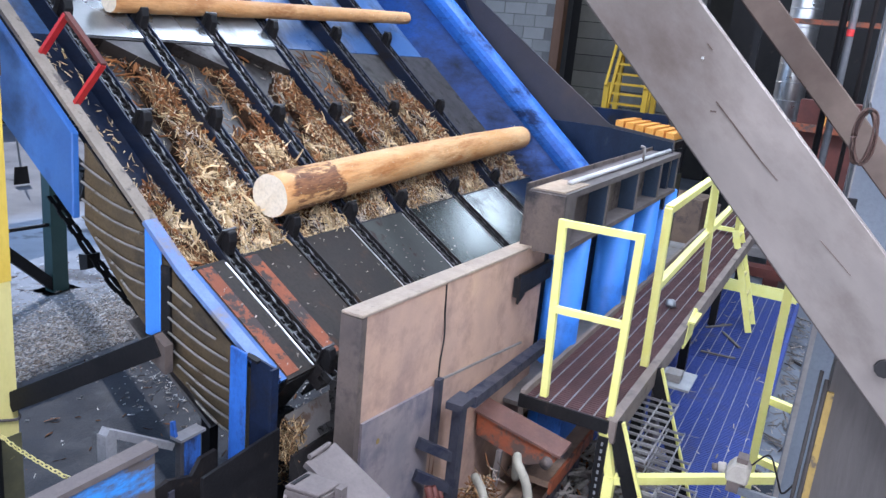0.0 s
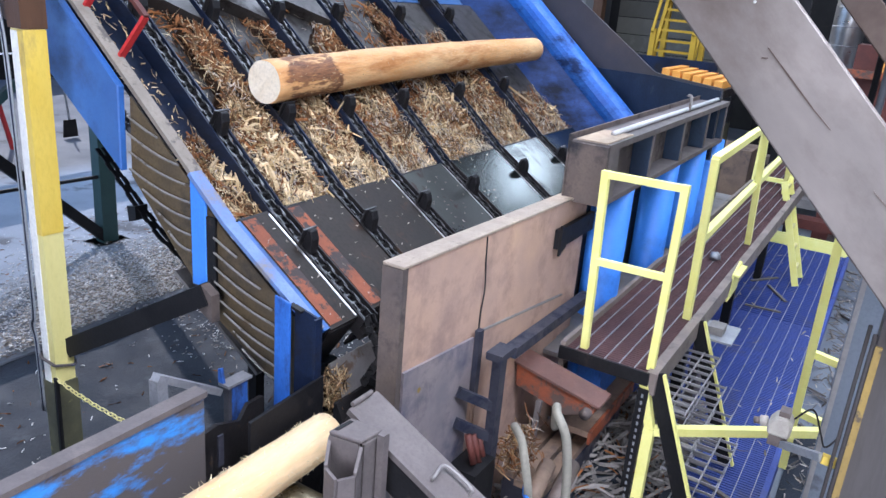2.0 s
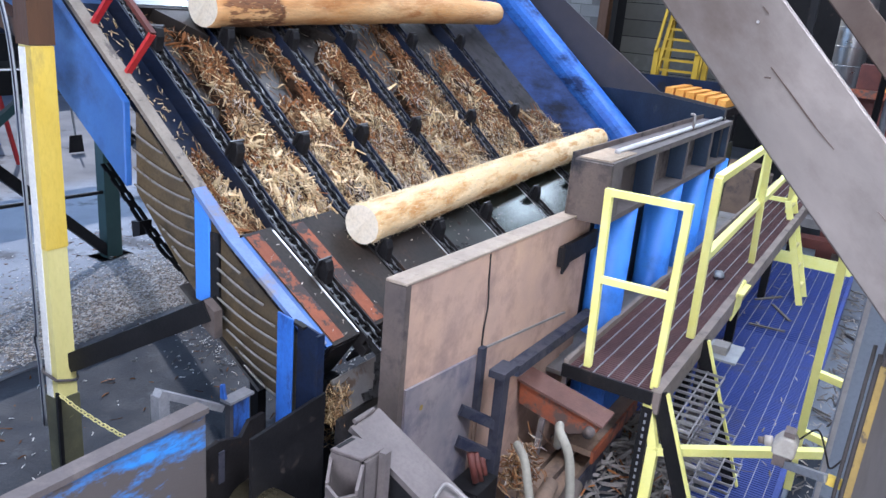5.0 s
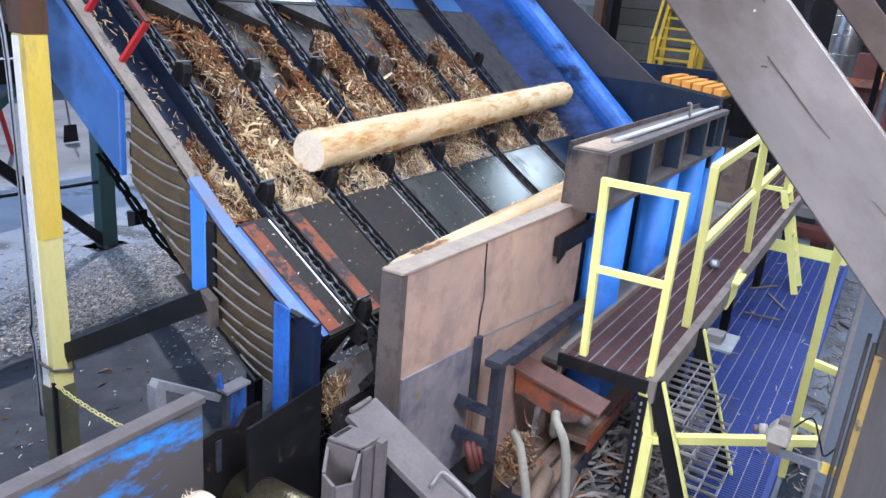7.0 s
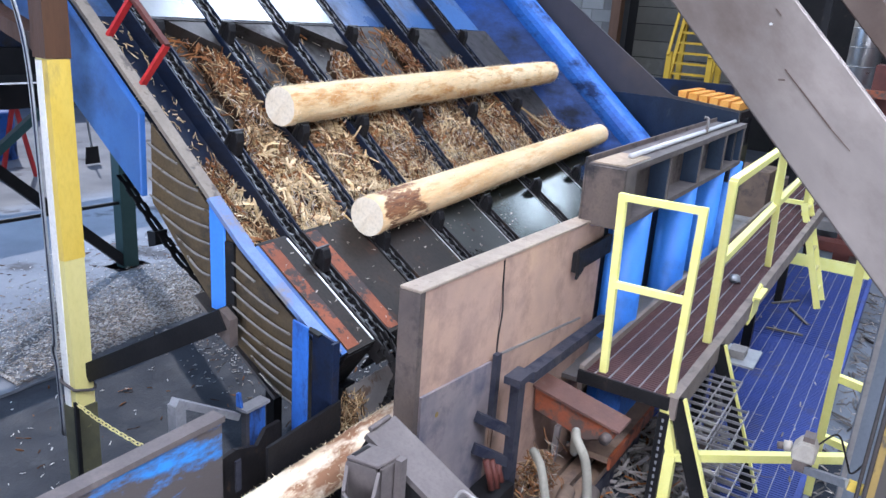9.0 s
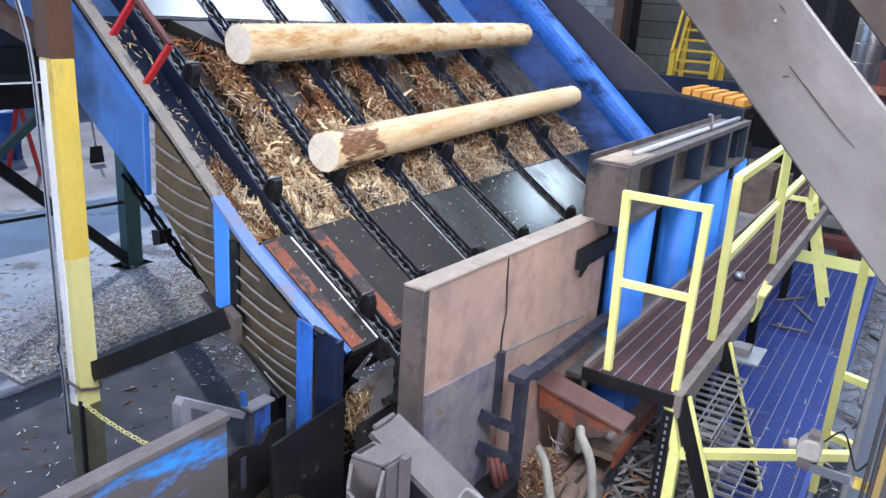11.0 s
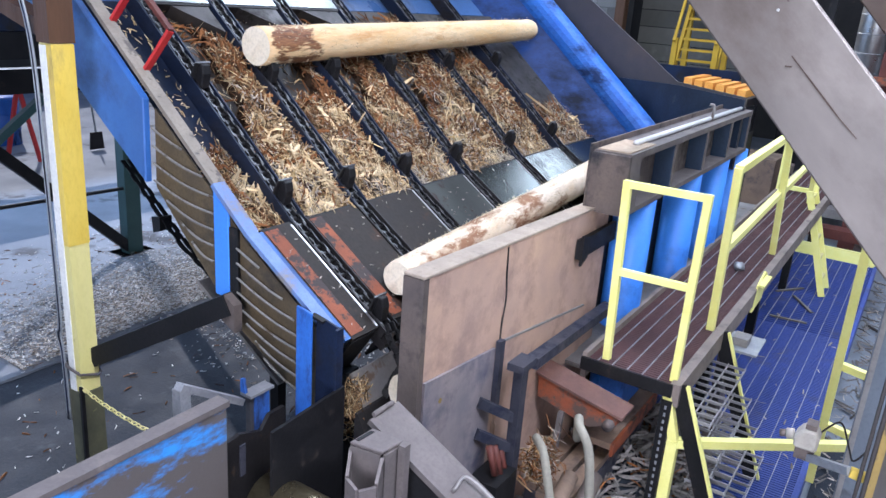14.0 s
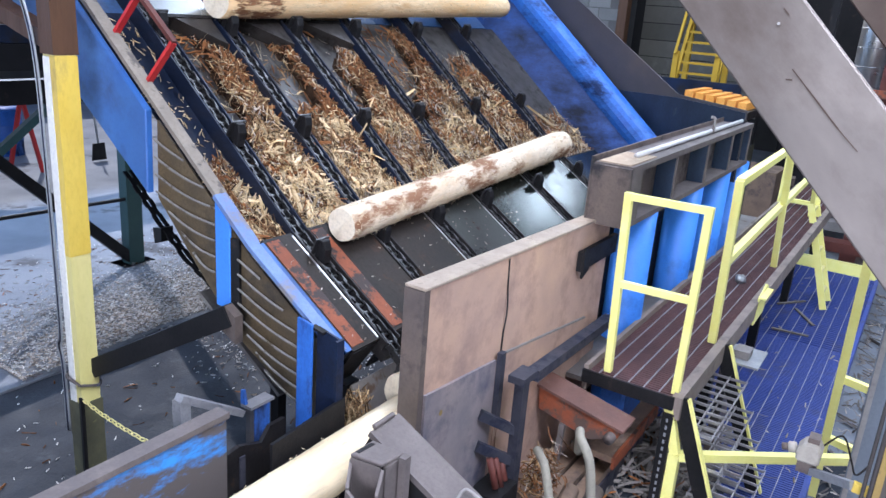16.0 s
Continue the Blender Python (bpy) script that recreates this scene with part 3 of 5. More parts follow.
part("plate_joint", hose(B(), [(3.179, 1.599, 2.16), (3.19, 1.599, 2.02), (3.207, 1.599, 1.88), (3.19, 1.599, 1.76), (3.185, 1.599, 1.60)], 0.005, 6), BLACK, stop, "dark crooked joint between the plates")
part("plate_hole_ring", rod(B(), (2.62, 1.584, 1.56), (2.62, 1.588, 1.56), 0.014, 12), OCHRE, stop, "worn yellow spot")

beam = thing("crossbeam", "brown-grey steel box beam with ribbed pockets and worn pipe", "steel beam", (6.0, 1.5, 0))
part("beam_end", box(B(), 4.27, 4.30, 1.42, 1.66, 2.13, 2.49), BEAM, beam, bevel=0.004)
part("back_lip", box(B(), 4.262, 7.55, 1.661, 1.672, 2.10, 2.535), BEAM, beam)
part("web", box(B(), 4.30, 7.55, 1.56, 1.60, 2.155, 2.46), BEAM, beam)
flange = part("top_flange", box(B(), 4.30, 7.55, 1.42, 1.66, 2.46, 2.50), DUSTY, beam)
part("bottom_flange", box(B(), 4.30, 7.55, 1.42, 1.66, 2.12, 2.155), DUSTY, beam)
for x in (4.40, 5.22, 6.04, 6.81, 7.51):
    w = 0.09 if x < 5 else 0.02
    rib = part("rib", box(B(), x - w, x + w, 1.432, 1.56, 2.155, 2.46), SHEET_LOW, beam, "dark blue rib")
    part("rib_edge", box(B(), x - w, x + w, 1.422, 1.4315, 2.155, 2.46), DUSTY, rib)
part("settled_dust", box(B(), 4.31, 4.78, 1.44, 1.64, 2.501, 2.508), DUST, beam, "tan sawdust settled on the beam", bevel=0.003)
part("hook", hose(B(), [(6.35, 1.50, 2.50), (6.35, 1.49, 2.56), (6.37, 1.50, 2.62), (6.36, 1.53, 2.63)], 0.012, 6), RAW, beam, "bent rod hook")
part("pipe", rod(B(), (4.62, 1.52, 2.519), (7.5, 1.50, 2.522), 0.018), WHITE_STEEL, flange, "bright worn steel pipe", smooth=True)
for x in (4.9, 6.03, 6.92, 7.65):
    p = thing("pipe_post", "blue painted round steel post beside the catwalk", "post", (x, 1.55, 0), group="blue posts under the beam")
    part("shaft", rod(B(), (x, 1.55, 0.0), (x, 1.55, 2.118), 0.135, 28), BLUE_CLEAN, p, smooth=True)

# added black sheet stands in for the deep shade between the posts
tagged(part("back_plate", box(B(), 4.58, 9.2, 1.685, 1.695, 0.0, 2.10), BLACK), "black backing sheet added for the darkness between the blue posts", "steel plate")

tagged(part("filler_plate", box(B(), 5.2, 5.56, 1.60, 1.615, 1.22, 2.115), PLATE), "rusty brown plate between the blue posts", "steel plate")

# ---- catwalk ----
cat = thing("catwalk", "steel catwalk with brown bar grating", "catwalk", (7, 1.15, 0))
b = B()
n = 0
x = 3.96
while x < 11.5:
    box(b, x, x + 0.010, 0.9, 1.40, 1.29, 1.32)
    x += 0.028 if x < 8 else 0.056
g = part("grating", b, GRATE, cat)
g["kind"] = "stuff"
for y in (0.98, 1.07, 1.16, 1.25, 1.34):
    part("grating_rod", box(B(), 3.96, 11.5, y - 0.0028, y + 0.0028, 1.30, 1.326), GRATE_ROD, g)
part("end_plate", box(B(), 3.94, 3.958, 0.88, 1.43, 1.255, 1.335), BLACK, cat)
part("kerb", box(B(), 3.96, 11.5, 1.40, 1.43, 1.2, 1.36), STRINGER, cat)
part("stringer", box(B(), 3.96, 11.5, 0.84, 0.898, 1.20, 1.335), STRINGER, cat, "dusty tan edge channel", bevel=0.006)
part("ledge", box(B(), 4.1, 9.5, 1.44, 1.9, 1.17, 1.2), RAW, cat)
for x in (5.6, 7.4, 9.2, 11.2):
    part("leg", box(B(), x, x + 0.08, 1.0, 1.08, 0.0, 1.19), BLACK, cat)


def tube_frame(parent, name, pts, w=0.045):
    for p, q in pts:
        up = (1, 0, 0) if abs(q[2] - p[2]) > abs(q[1] - p[1]) + abs(q[0] - p[0]) else (0, 0, 1)
        part(name, bar(B(), p, q, w, w, up), YELLOW, parent, bevel=0.004)


gate = thing("safety_gate", "yellow square-tube safety gate closing the catwalk end", "gate", (4.05, 1.1, 1.32))
tube_frame(gate, "post", [((4.05, 1.31, 1.32), (4.03, 1.335, 2.41)), ((4.04, 0.90, 1.32), (4.05, 0.895, 2.41))], 0.042)
tube_frame(gate, "rail", [((4.03, 1.335, 2.39), (4.05, 0.895, 2.39)), ((4.03, 1.32, 1.88), (4.05, 0.9, 1.88))], 0.038)
rail = thing("catwalk_railing", "yellow tube railing along the catwalk", "railing", (6, 0.93, 1.32))
tube_frame(rail, "post", [((4.95, 0.93, 1.32), (4.87, 0.93, 2.43)), ((7.1, 0.94, 1.32), (6.75, 0.94, 2.46)), ((9.6, 1.0, 1.32), (9.3, 1.0, 2.42))], 0.05)
tube_frame(rail, "rail", [((4.87, 0.93, 2.42), (9.3, 1.0, 2.42)), ((4.9, 0.93, 1.9), (9.4, 1.0, 1.9))], 0.05)

# ---- lower platform and stair ----
plat = thing("lower_platform", "blue steel grating platform with pale cross bars", "platform", (8, 0.8, 0))
b = B()
x = 4.5
while x < 11.0:
    box(b, x, x + 0.016, 0.22, 1.38, 0.31, 0.345)
    x += 0.03 if x < 8 else 0.06
g = part("grating", b, GRATE_BLUE, plat)
g["kind"] = "stuff"
for k in range(11):
    y = 0.27 + k * 0.105
    part("grating_rod", box(B(), 4.5, 11.0, y - 0.0022, y + 0.0022, 0.33, 0.352), GRATE_ROD, g)
part("toe_board", box(B(), 11.0, 11.03, 0.2, 1.4, 0.25, 0.50), YELLOW, plat, "yellow toe board")
for y in (0.2, 1.39):
    part("stringer", box(B(), 4.5, 11.0, y - 0.02, y + 0.02, 0.18, 0.36), GRATE_BLUE, plat)
for x in (4.7, 7.6, 10.6):
    for y in (0.3, 1.3):
        part("leg", box(B(), x, x + 0.08, y - 0.04, y + 0.04, 0.0, 0.31), BEAM, plat)

stair = thing("ship_stair", "steep dark steel stair with grating treads and yellow edges", "stair", (4.5, 0.7, 0.35))
for x in (4.0, 4.95):
    stringer = part("stringer", bar(B(), (x, 0.86, 1.32), (x, 0.49, 0.36), 0.02, 0.09, (0, 1, 0)), BLACK, stair)
    part("edge_strip", bar(B(), (x, 0.81, 1.33), (x, 0.44, 0.36), 0.028, 0.016, (0, 1, 0)), YELLOW, stringer, "yellow edge strip")
for k in range(4):
    f = (k + 1) / 5
    b = B()
    y, z = 0.86 - 0.37 * f, 1.32 - 0.96 * f
    for j in range(10):
        box(b, 4.03 + 0.097 * j, 4.036 + 0.097 * j, y - 0.13, y + 0.10, z - 0.018, z)
    for j in range(3):
        box(b, 4.02, 4.94, y - 0.128 + 0.11 * j, y - 0.122 + 0.11 * j, z - 0.024, z - 0.006)
    part("tread", b, GRATE_ROD, stair)

tall = thing("yellow_standard", "yellow upright with two short rails beside the lower platform", "post", (5.0, 0.15, 0.35))
tube_frame(tall, "post", [((5.2, 0.15, 0.345), (4.75, 0.15, 2.15))], 0.05)
tube_frame(tall, "rail", [((5.0, 0.15, 1.30), (4.9, -0.12, 1.30)), ((5.1, 0.15, 0.83), (5.0, -0.15, 0.83))], 0.045)
crn = thing("corner_railing", "yellow tube railing at the stair head", "railing", (4.0, 0.83, 0))
tube_frame(crn, "post", [((3.98, 0.83, 0.0), (3.98, 0.83, 0.99)), ((4.72, -0.14, 0.0), (4.72, -0.14, 0.99))], 0.06)
tube_frame(crn, "rail", [((3.98, 0.92, 1.31), (3.98, 0.83, 0.99)), ((3.98, 0.83, 0.97), (4.72, -0.14, 0.97))], 0.05)

# ---- flat braces and timber post near the camera ----
for X, w in ((2.0, 0.035), (3.0, 0.035)):
    br = thing("diagonal_brace", "dusty grey flat diagonal steel brace", "brace", (X + 0.1, 0.1, 2.6))
    edge = [(1.75, 4.55), (1.45, 4.55), (-0.75, 2.275), (-0.75, 1.945)] if X < 3 else [(4.113, 7.39), (3.980, 7.39), (-0.45, 2.739), (-0.45, 2.599)]
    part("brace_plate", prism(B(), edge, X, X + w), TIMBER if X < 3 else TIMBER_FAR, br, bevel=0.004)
    if X < 3:
        part("bolt", rod(B(), (X - 0.012, -0.175, 2.655), (X, -0.175, 2.655), 0.022, 10), STEEL_DARK, br, "rusty bolt head")
    if X < 3:
        for ya, za, yb, zb, w in ((0.315, 3.225, 0.275, 3.185, 0.006), (0.275, 3.185, 0.19, 3.10, 0.008), (0.19, 3.10, 0.14, 3.055, 0.005), (0.325, 3.20, 0.31, 3.20, 0.008), (0.36, 3.36, 0.345, 3.345, 0.006), (0.02, 2.93, -0.06, 2.86, 0.004)):
            part("gouge", bar(B(), (X - 0.0008, ya, za), (X - 0.0008, yb, zb), 0.0016, w * 0.5, (0, 1, -1)), TIMBER_FAR, br, "dark gouge in the plate face")
        part("nail", rod(B(), (X - 0.003, 0.365, 3.325), (X, 0.365, 3.325), 0.0035, 8), PIPE, br)
tp = thing("timber_post", "dark rough timber post with conduit and yellow edge guard", "timber post", (2.1, -0.2, 0))
part("post_timber", box(B(), 2.035, 2.225, -0.42, -0.075, 0.0, 2.65), TIMBER_DARK, tp, bevel=0.006)
part("edge_guard", box(B(), 2.024, 2.034, -0.088, -0.072, 0.0, 2.55), OCHRE, tp, "yellow corner guard")
part("conduit", rod(B(), (2.028, -0.066, 0.0), (2.028, -0.066, 2.58), 0.006), CABLE, tp, smooth=True)
part("conduit", rod(B(), (2.03, -0.05, 0.0), (2.03, -0.05, 2.60), 0.005), CABLE, tp, smooth=True)

# ---- yellow post at the deck's side ----
yp = thing("yellow_column", "faded yellow and white steel column with a brown timber head", "column", (2.1, 3.45, 0))
part("shaft", box(B(), 2.1, 2.21, 3.56, 3.66, 0.0, 2.96), YELLOW_OLD, yp, bevel=0.01)
part("yellow_band", box(B(), 2.096, 2.213, 3.556, 3.60, 1.95, 2.958), YELLOW_DEEP, yp, "deep yellow upper band")
part("white_face", box(B(), 2.094, 2.099, 3.603, 3.655, 0.3, 2.95), WHITE, yp, "white painted edge")
for k, (c, r) in enumerate(((GALV, 0.006), (BLUE_DARK, 0.007), (GALV, 0.005))):
    d = 0.013 * k
    part("conduit", hose(B(), [(2.085, 3.672 + d, 0.9), (2.085, 3.675 + d, 1.30), (2.085, 3.69 + 1.6 * d, 1.42), (2.085, 3.672 + d, 1.55), (2.085, 3.675 + d, 2.4), (2.085, 3.70 + d, 3.0), (2.085, 3.85 + d, 3.4)], r, 7), c, yp, smooth=True)
# dark sleeve paints the shade on the column below the chain
part("column_foot", box(B(), 2.092, 2.217, 3.552, 3.668, 0.0, 1.10), SHADED_YELLOW, yp, "foot of the column, coloured dark for shade and grime", bevel=0.006)
head = part("timber_head", box(B(), 2.09, 2.22, 3.555, 3.665, 2.962, 7.05), TIMBER_BROWN, yp, bevel=0.006)
part("knee_brace", bar(B(), (2.16, 3.66, 3.02), (2.16, 4.55, 3.27), 0.10, 0.08, (0, 0, 1)), TIMBER_BROWN, head)
part("rope", hose(B(), [(2.09, 3.55, 1.22), (2.2, 3.545, 1.19), (2.225, 3.6, 1.21), (2.2, 3.67, 1.24), (2.085, 3.665, 1.25), (2.09, 3.55, 1.22)], 0.008, 6), BLUE_WORN, yp, "blue rope tied round the column")

# ---- trough ----
tr = thing("trough_wall", "worn blue steel trough wall with bare upper edge", "trough wall", (0.8, 2.13, 0))
part("wall_plate", box(B(), -1.5, 1.83, 2.10, 2.13, 0.6, 1.69), BLUE_WORN, tr)
part("cap", box(B(), -1.5, 1.84, 2.09, 2.16, 1.69, 1.715), DUSTY, tr, bevel=0.004)
part("foot", box(B(), 0.2, 0.3, 2.14, 2.22, 0.0, 1.6), BLUE_WORN, tr)
part("foot", box(B(), 1.6, 1.7, 2.14, 2.22, 0.0, 1.6), BLUE_WORN, tr)
bp = thing("black_plate", "black steel guide plate in the trough", "steel plate", (2.3, 2.1, 0))
part("plate", prism(B(), [(1.93, 1.58), (2.38, 1.605), (2.38, 0.9), (1.93, 0.9)], 1.945, 1.96, "y"), BLACK, bp)
part("foot", box(B(), 2.1, 2.2, 1.961, 2.02, 0.0, 1.2), BLACK, bp)
bt = thing("blue_channel_post", "blue channel post with a bright flange and dark web", "post", (2.4, 2.1, 0))
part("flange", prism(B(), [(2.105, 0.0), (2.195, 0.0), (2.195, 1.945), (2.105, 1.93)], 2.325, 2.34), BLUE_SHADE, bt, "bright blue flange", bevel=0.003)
# web and lip in a darker blue than the flange
part("web", prism(B(), [(1.965, 0.0), (2.104, 0.0), (2.104, 1.915), (1.965, 1.885)], 2.36, 2.372), BLUE_DARK, bt, "dark blue web")
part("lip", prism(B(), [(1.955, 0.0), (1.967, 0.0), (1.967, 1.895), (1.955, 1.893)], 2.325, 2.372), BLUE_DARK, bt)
part("top_pad", bar(B(), (2.35, 2.12, 1.915), (2.35, 2.05, 1.90), 0.03, 0.012), BLACK, bt)

# ---- loose chips, bark and fines ----
def strips(name, material, pick, count, length, width, thick, label="", lift=0.6, parent=None, seed=1):
    """Many thin bent strips of wood; pick(r) gives a point, the surface's normal and a favoured direction."""
    r = random.Random(seed)
    verts, faces = [], []
    for _ in range(count):
        c, n, fav = pick(r)
        d = Vector((r.gauss(0, 1), r.gauss(0, 1), r.gauss(0, 1))) * 0.8 + fav * r.choice((-1, 1))
        d -= n * d.dot(n) * (1 - lift * r.random())
        d.normalize()
        s = n.cross(d).normalized()
        s = (s + n * r.uniform(-0.7, 0.7)).normalized()
        u = d.cross(s)
        ln, w, th = r.uniform(*length), r.uniform(*width), r.uniform(*thick)
        bend = r.gauss(0, 0.09) * ln
        k = len(verts)
        for f, ww, off in ((-0.5, r.uniform(0.2, 0.9), 0.0), (0.0, 1.0, bend), (0.5, r.uniform(0.1, 0.8), 0.0)):
            p = c + d * ln * f + u * off
            verts += [p - s * w * ww / 2, p + s * w * ww / 2, p + u * th]
        for a in (0, 3):
            for i, j in ((0, 1), (1, 2), (2, 0)):
                faces.append((k + a + i, k + a + j, k + a + 3 + j, k + a + 3 + i))
        faces += [(k, k + 2, k + 1), (k + 6, k + 7, k + 8)]
    me = bpy.data.meshes.new(name)
    me.from_pydata([tuple(v) for v in verts], [], faces)
    me.materials.append(material)
    ob = new(name, me)
    ob.parent = parent
    return tagged(ob, label, "wood debris" if label and not parent else "", kind="stuff")


def heap(name, label, m, x0, x1, y0, y1, height, material, step=0.03, category="wood debris"):
    """A bed of fines on a surface; height(x, y) is over the frame's plane."""
    nx, ny = max(2, int((x1 - x0) / step)), max(2, int((y1 - y0) / step))
    verts = [m @ Vector((x0 + (x1 - x0) * i / nx, y0 + (y1 - y0) * j / ny, height(x0 + (x1 - x0) * i / nx, y0 + (y1 - y0) * j / ny))) for j in range(ny + 1) for i in range(nx + 1)]
    faces = [(j * (nx + 1) + i, j * (nx + 1) + i + 1, (j + 1) * (nx + 1) + i + 1, (j + 1) * (nx + 1) + i) for j in range(ny) for i in range(nx)]
    me = bpy.data.meshes.new(name)
    me.from_pydata([tuple(v) for v in verts], [], faces)
    me.materials.append(material)
    return tagged(new(name, me), label, category, kind="stuff")


UPN, UPD = (DU.to_3x3() @ Vector((0, 0, 1))).normalized(), (DU.to_3x3() @ Vector((0, 1, 0))).normalized()
# bay, how far up the slope the bark lies, how deep at the foot, share of pale slivers
BAYS = [(2.475, 2.69, 0.55, 0.07, 0.6), (2.81, 3.19, 1.48, 0.11, 0.55), (3.31, 3.74, 1.48, 0.11, 0.5), (3.86, 4.34, 1.48, 0.10, 0.4), (4.46, 5.11, 1.50, 0.12, 0.3), (5.23, 5.86, 1.25, 0.075, 0.35), (5.98, 6.70, 0.5, 0.06, 0.2)]
for i, (x0, x1, top, deep, pale) in enumerate(BAYS):
    def level(x, y, x0=x0, x1=x1, top=top, deep=deep, i=i):
        u = max(0.0, 1 - y / top)
        lump = noise.noise(Vector((x * 5 + i * 3, y * 4, 0))) * 0.03 + noise.noise(Vector((x * 14, y * 12, i))) * 0.018
        bare = 0.05 * max(0, noise.noise(Vector((x * 3.1 + 5, y * 2.3, i * 2.0))))
        side = (x - x0) / (x1 - x0)
        if y > 0.5 and side + 0.6 * noise.noise(Vector((x * 4, y * 3, i * 1.7))) < 0.60 * min(1, (y - 0.5) / 0.4):
            return -0.098
        return -0.091 + max(0.0, 0.55 * deep * min(1, 0.45 + u) * min(1, u * 7 + 0.12) + lump - bare - 0.02 * (y / top))
    heap("bark_bed", "brown bark fines lying in the deck pan", DU, x0, x1, 0.013, top, level, SOIL)

    def pick(r, x0=x0, x1=x1, top=top, level=level):
        while True:
            x, y = r.uniform(x0 + 0.01, x1 - 0.01), top * r.random() ** 1.15 + 0.015
            side = (x - x0) / (x1 - x0)
            if y < 0.5 or r.random() < 0.10 or side + 0.6 * noise.noise(Vector((x * 4, y * 3, i * 1.7))) > 0.60 * min(1, (y - 0.5) / 0.4):
                break
        return DU @ Vector((x, y, level(x, y) + r.uniform(0.0, 0.025))), UPN, UPD * 0.7 + Vector((0.2, 0, 0))
    def clump(phase, pick=pick, i=i):
        def chosen(r):
            while True:
                got = pick(r)
                v = got[0]
                if noise.noise(Vector((v.x * 4.5 + phase * 11, v.y * 4.0, v.z * 4.0 + i))) + 0.45 * r.random() > 0.17:
                    return got
        return chosen
    def foot_pick(r, pick=pick, top=top):
        while True:
            got = clump(3)(r)
            if (DU.inverted() @ got[0]).y < top * (0.2 + 0.75 * r.random()):
                return got

    def high_pick(r, pick=pick, top=top):
        while True:
            got = clump(2)(r)
            if (DU.inverted() @ got[0]).y > top * (0.75 * r.random()):
                return got

    area_m = (x1 - x0) * top
    n = int(area_m * 2500 * (0.6 if i == 6 else 1.0))
    strips("bark_strips", CHIP, clump(1), int(n * 0.62), (0.02, 0.13), (0.003, 0.012), (0.001, 0.004), "tangled brown bark strips in the deck pan", seed=i)
    strips("bark_strips", CHIP_RED, high_pick, int(n * 0.34), (0.03, 0.15), (0.005, 0.022), (0.001, 0.005), "dark red-brown bark strips in the deck pan", seed=20 + i)
    strips("wood_slivers", CHIP_PALE, foot_pick, int(n * pale * 0.75), (0.015, 0.12), (0.003, 0.012), (0.001, 0.004), "pale wood slivers in the deck pan", seed=40 + i)
    strips("wood_slivers", CHIP_PALE, foot_pick, int(n * (0.05 if i in (0, 1, 2) else 0.02)), (0.06, 0.19), (0.012, 0.032), (0.003, 0.007), "broad split slivers lying on the bark", lift=0.9, seed=50 + i)
    def fines_pick(r, x0=x0, x1=x1, level=level):
        x, y = r.uniform(x0 + 0.01, x1 - 0.01), 0.015 + 0.5 * r.random() ** 1.6
        return DU @ Vector((x, y, level(x, y) + r.uniform(0.004, 0.03))), UPN, UPD * 0.4
    strips("wood_fines", CHIP_PALE if i < 3 else CHIP_GREY, fines_pick, int((x1 - x0) * 1300), (0.006, 0.035), (0.002, 0.007), (0.001, 0.003), "pale fine chips at the foot of the pan", lift=0.8, seed=30 + i)
    strips("grey_chips", CHIP_GREY, clump(4), int(n * 0.34), (0.01, 0.08), (0.002, 0.008), (0.001, 0.003), "grey weathered chips in the deck pan", seed=60 + i)
    strips("white_fibres", FIBRE, clump(5), int(n * 0.16), (0.05, 0.16), (0.001, 0.003), (0.001, 0.002), "loose white wood fibres on the bark", lift=1.2, seed=70 + i)


def pick_slab(r):
    x0, x1 = r.choice(SLABS[:5])
    return DL @ Vector((r.uniform(x0, x1), r.uniform(-0.68, -0.02), 0.003)), (DL.to_3x3() @ Vector((0, 0, 1))), Vector((1, 0, 0))


strips("slab_chips", CHIP_GREY, pick_slab, 150, (0.006, 0.022), (0.003, 0.008), (0.002, 0.003), "small chips stuck to the steel slabs", lift=0.1, seed=81)


def pick_rail(r):
    return DU @ Vector((r.uniform(2.47, 2.69), r.uniform(0.3, 1.55), -0.083)), UPN, UPD


strips("wood_slivers", CHIP_PALE, pick_rail, 150, (0.015, 0.06), (0.003, 0.01), (0.002, 0.004), "pale slivers along the deck side", seed=82)
part("loose_splint", bar(B(), DU @ Vector((2.52, 0.55, -0.06)), DU @ Vector((2.50, 0.30, -0.07)), 0.03, 0.012), CHIP_PALE)
bpy.data.objects["loose_splint"].name = "wood_splint"
tagged(bpy.data.objects["wood_splint"], "pale split slab of wood leaning in the pan", "wood debris")
tagged(part("wood_splint", bar(B(), DU @ Vector((6.15, 0.62, -0.05)), DU @ Vector((6.28, 0.35, -0.03)), 0.02, 0.015), CHIP_PALE), "pale split lath leaning at the chute wall", "wood debris")


def muck(x, y):
    return 0.012 + 0.02 * noise.noise(Vector((x * 3, y * 3, 4)))


def pile(x, y):
    d = math.hypot((x - 5.6) / 2.6, (y - 6.5) / 1.35)
    return 0.03 + max(-0.04, 0.15 * (1 - d)) + 0.02 * noise.noise(Vector((x * 1.5, y * 1.5, 3))) + 0.012 * noise.noise(Vector((x * 4, y * 4, 1)))


tagged(part("floor_slab", box(B(), -6.0, 13.0, 5.95, 11.2, 0.0, 0.03), CONCRETE, bevel=0.006), "raised edge of the concrete floor slab", "floor", kind="structure")
heap("chip_pile", "low grey pile of wood chips on the floor", Matrix(), 3.0, 8.4, 5.96, 8.3, pile, CHIPBED, 0.08)


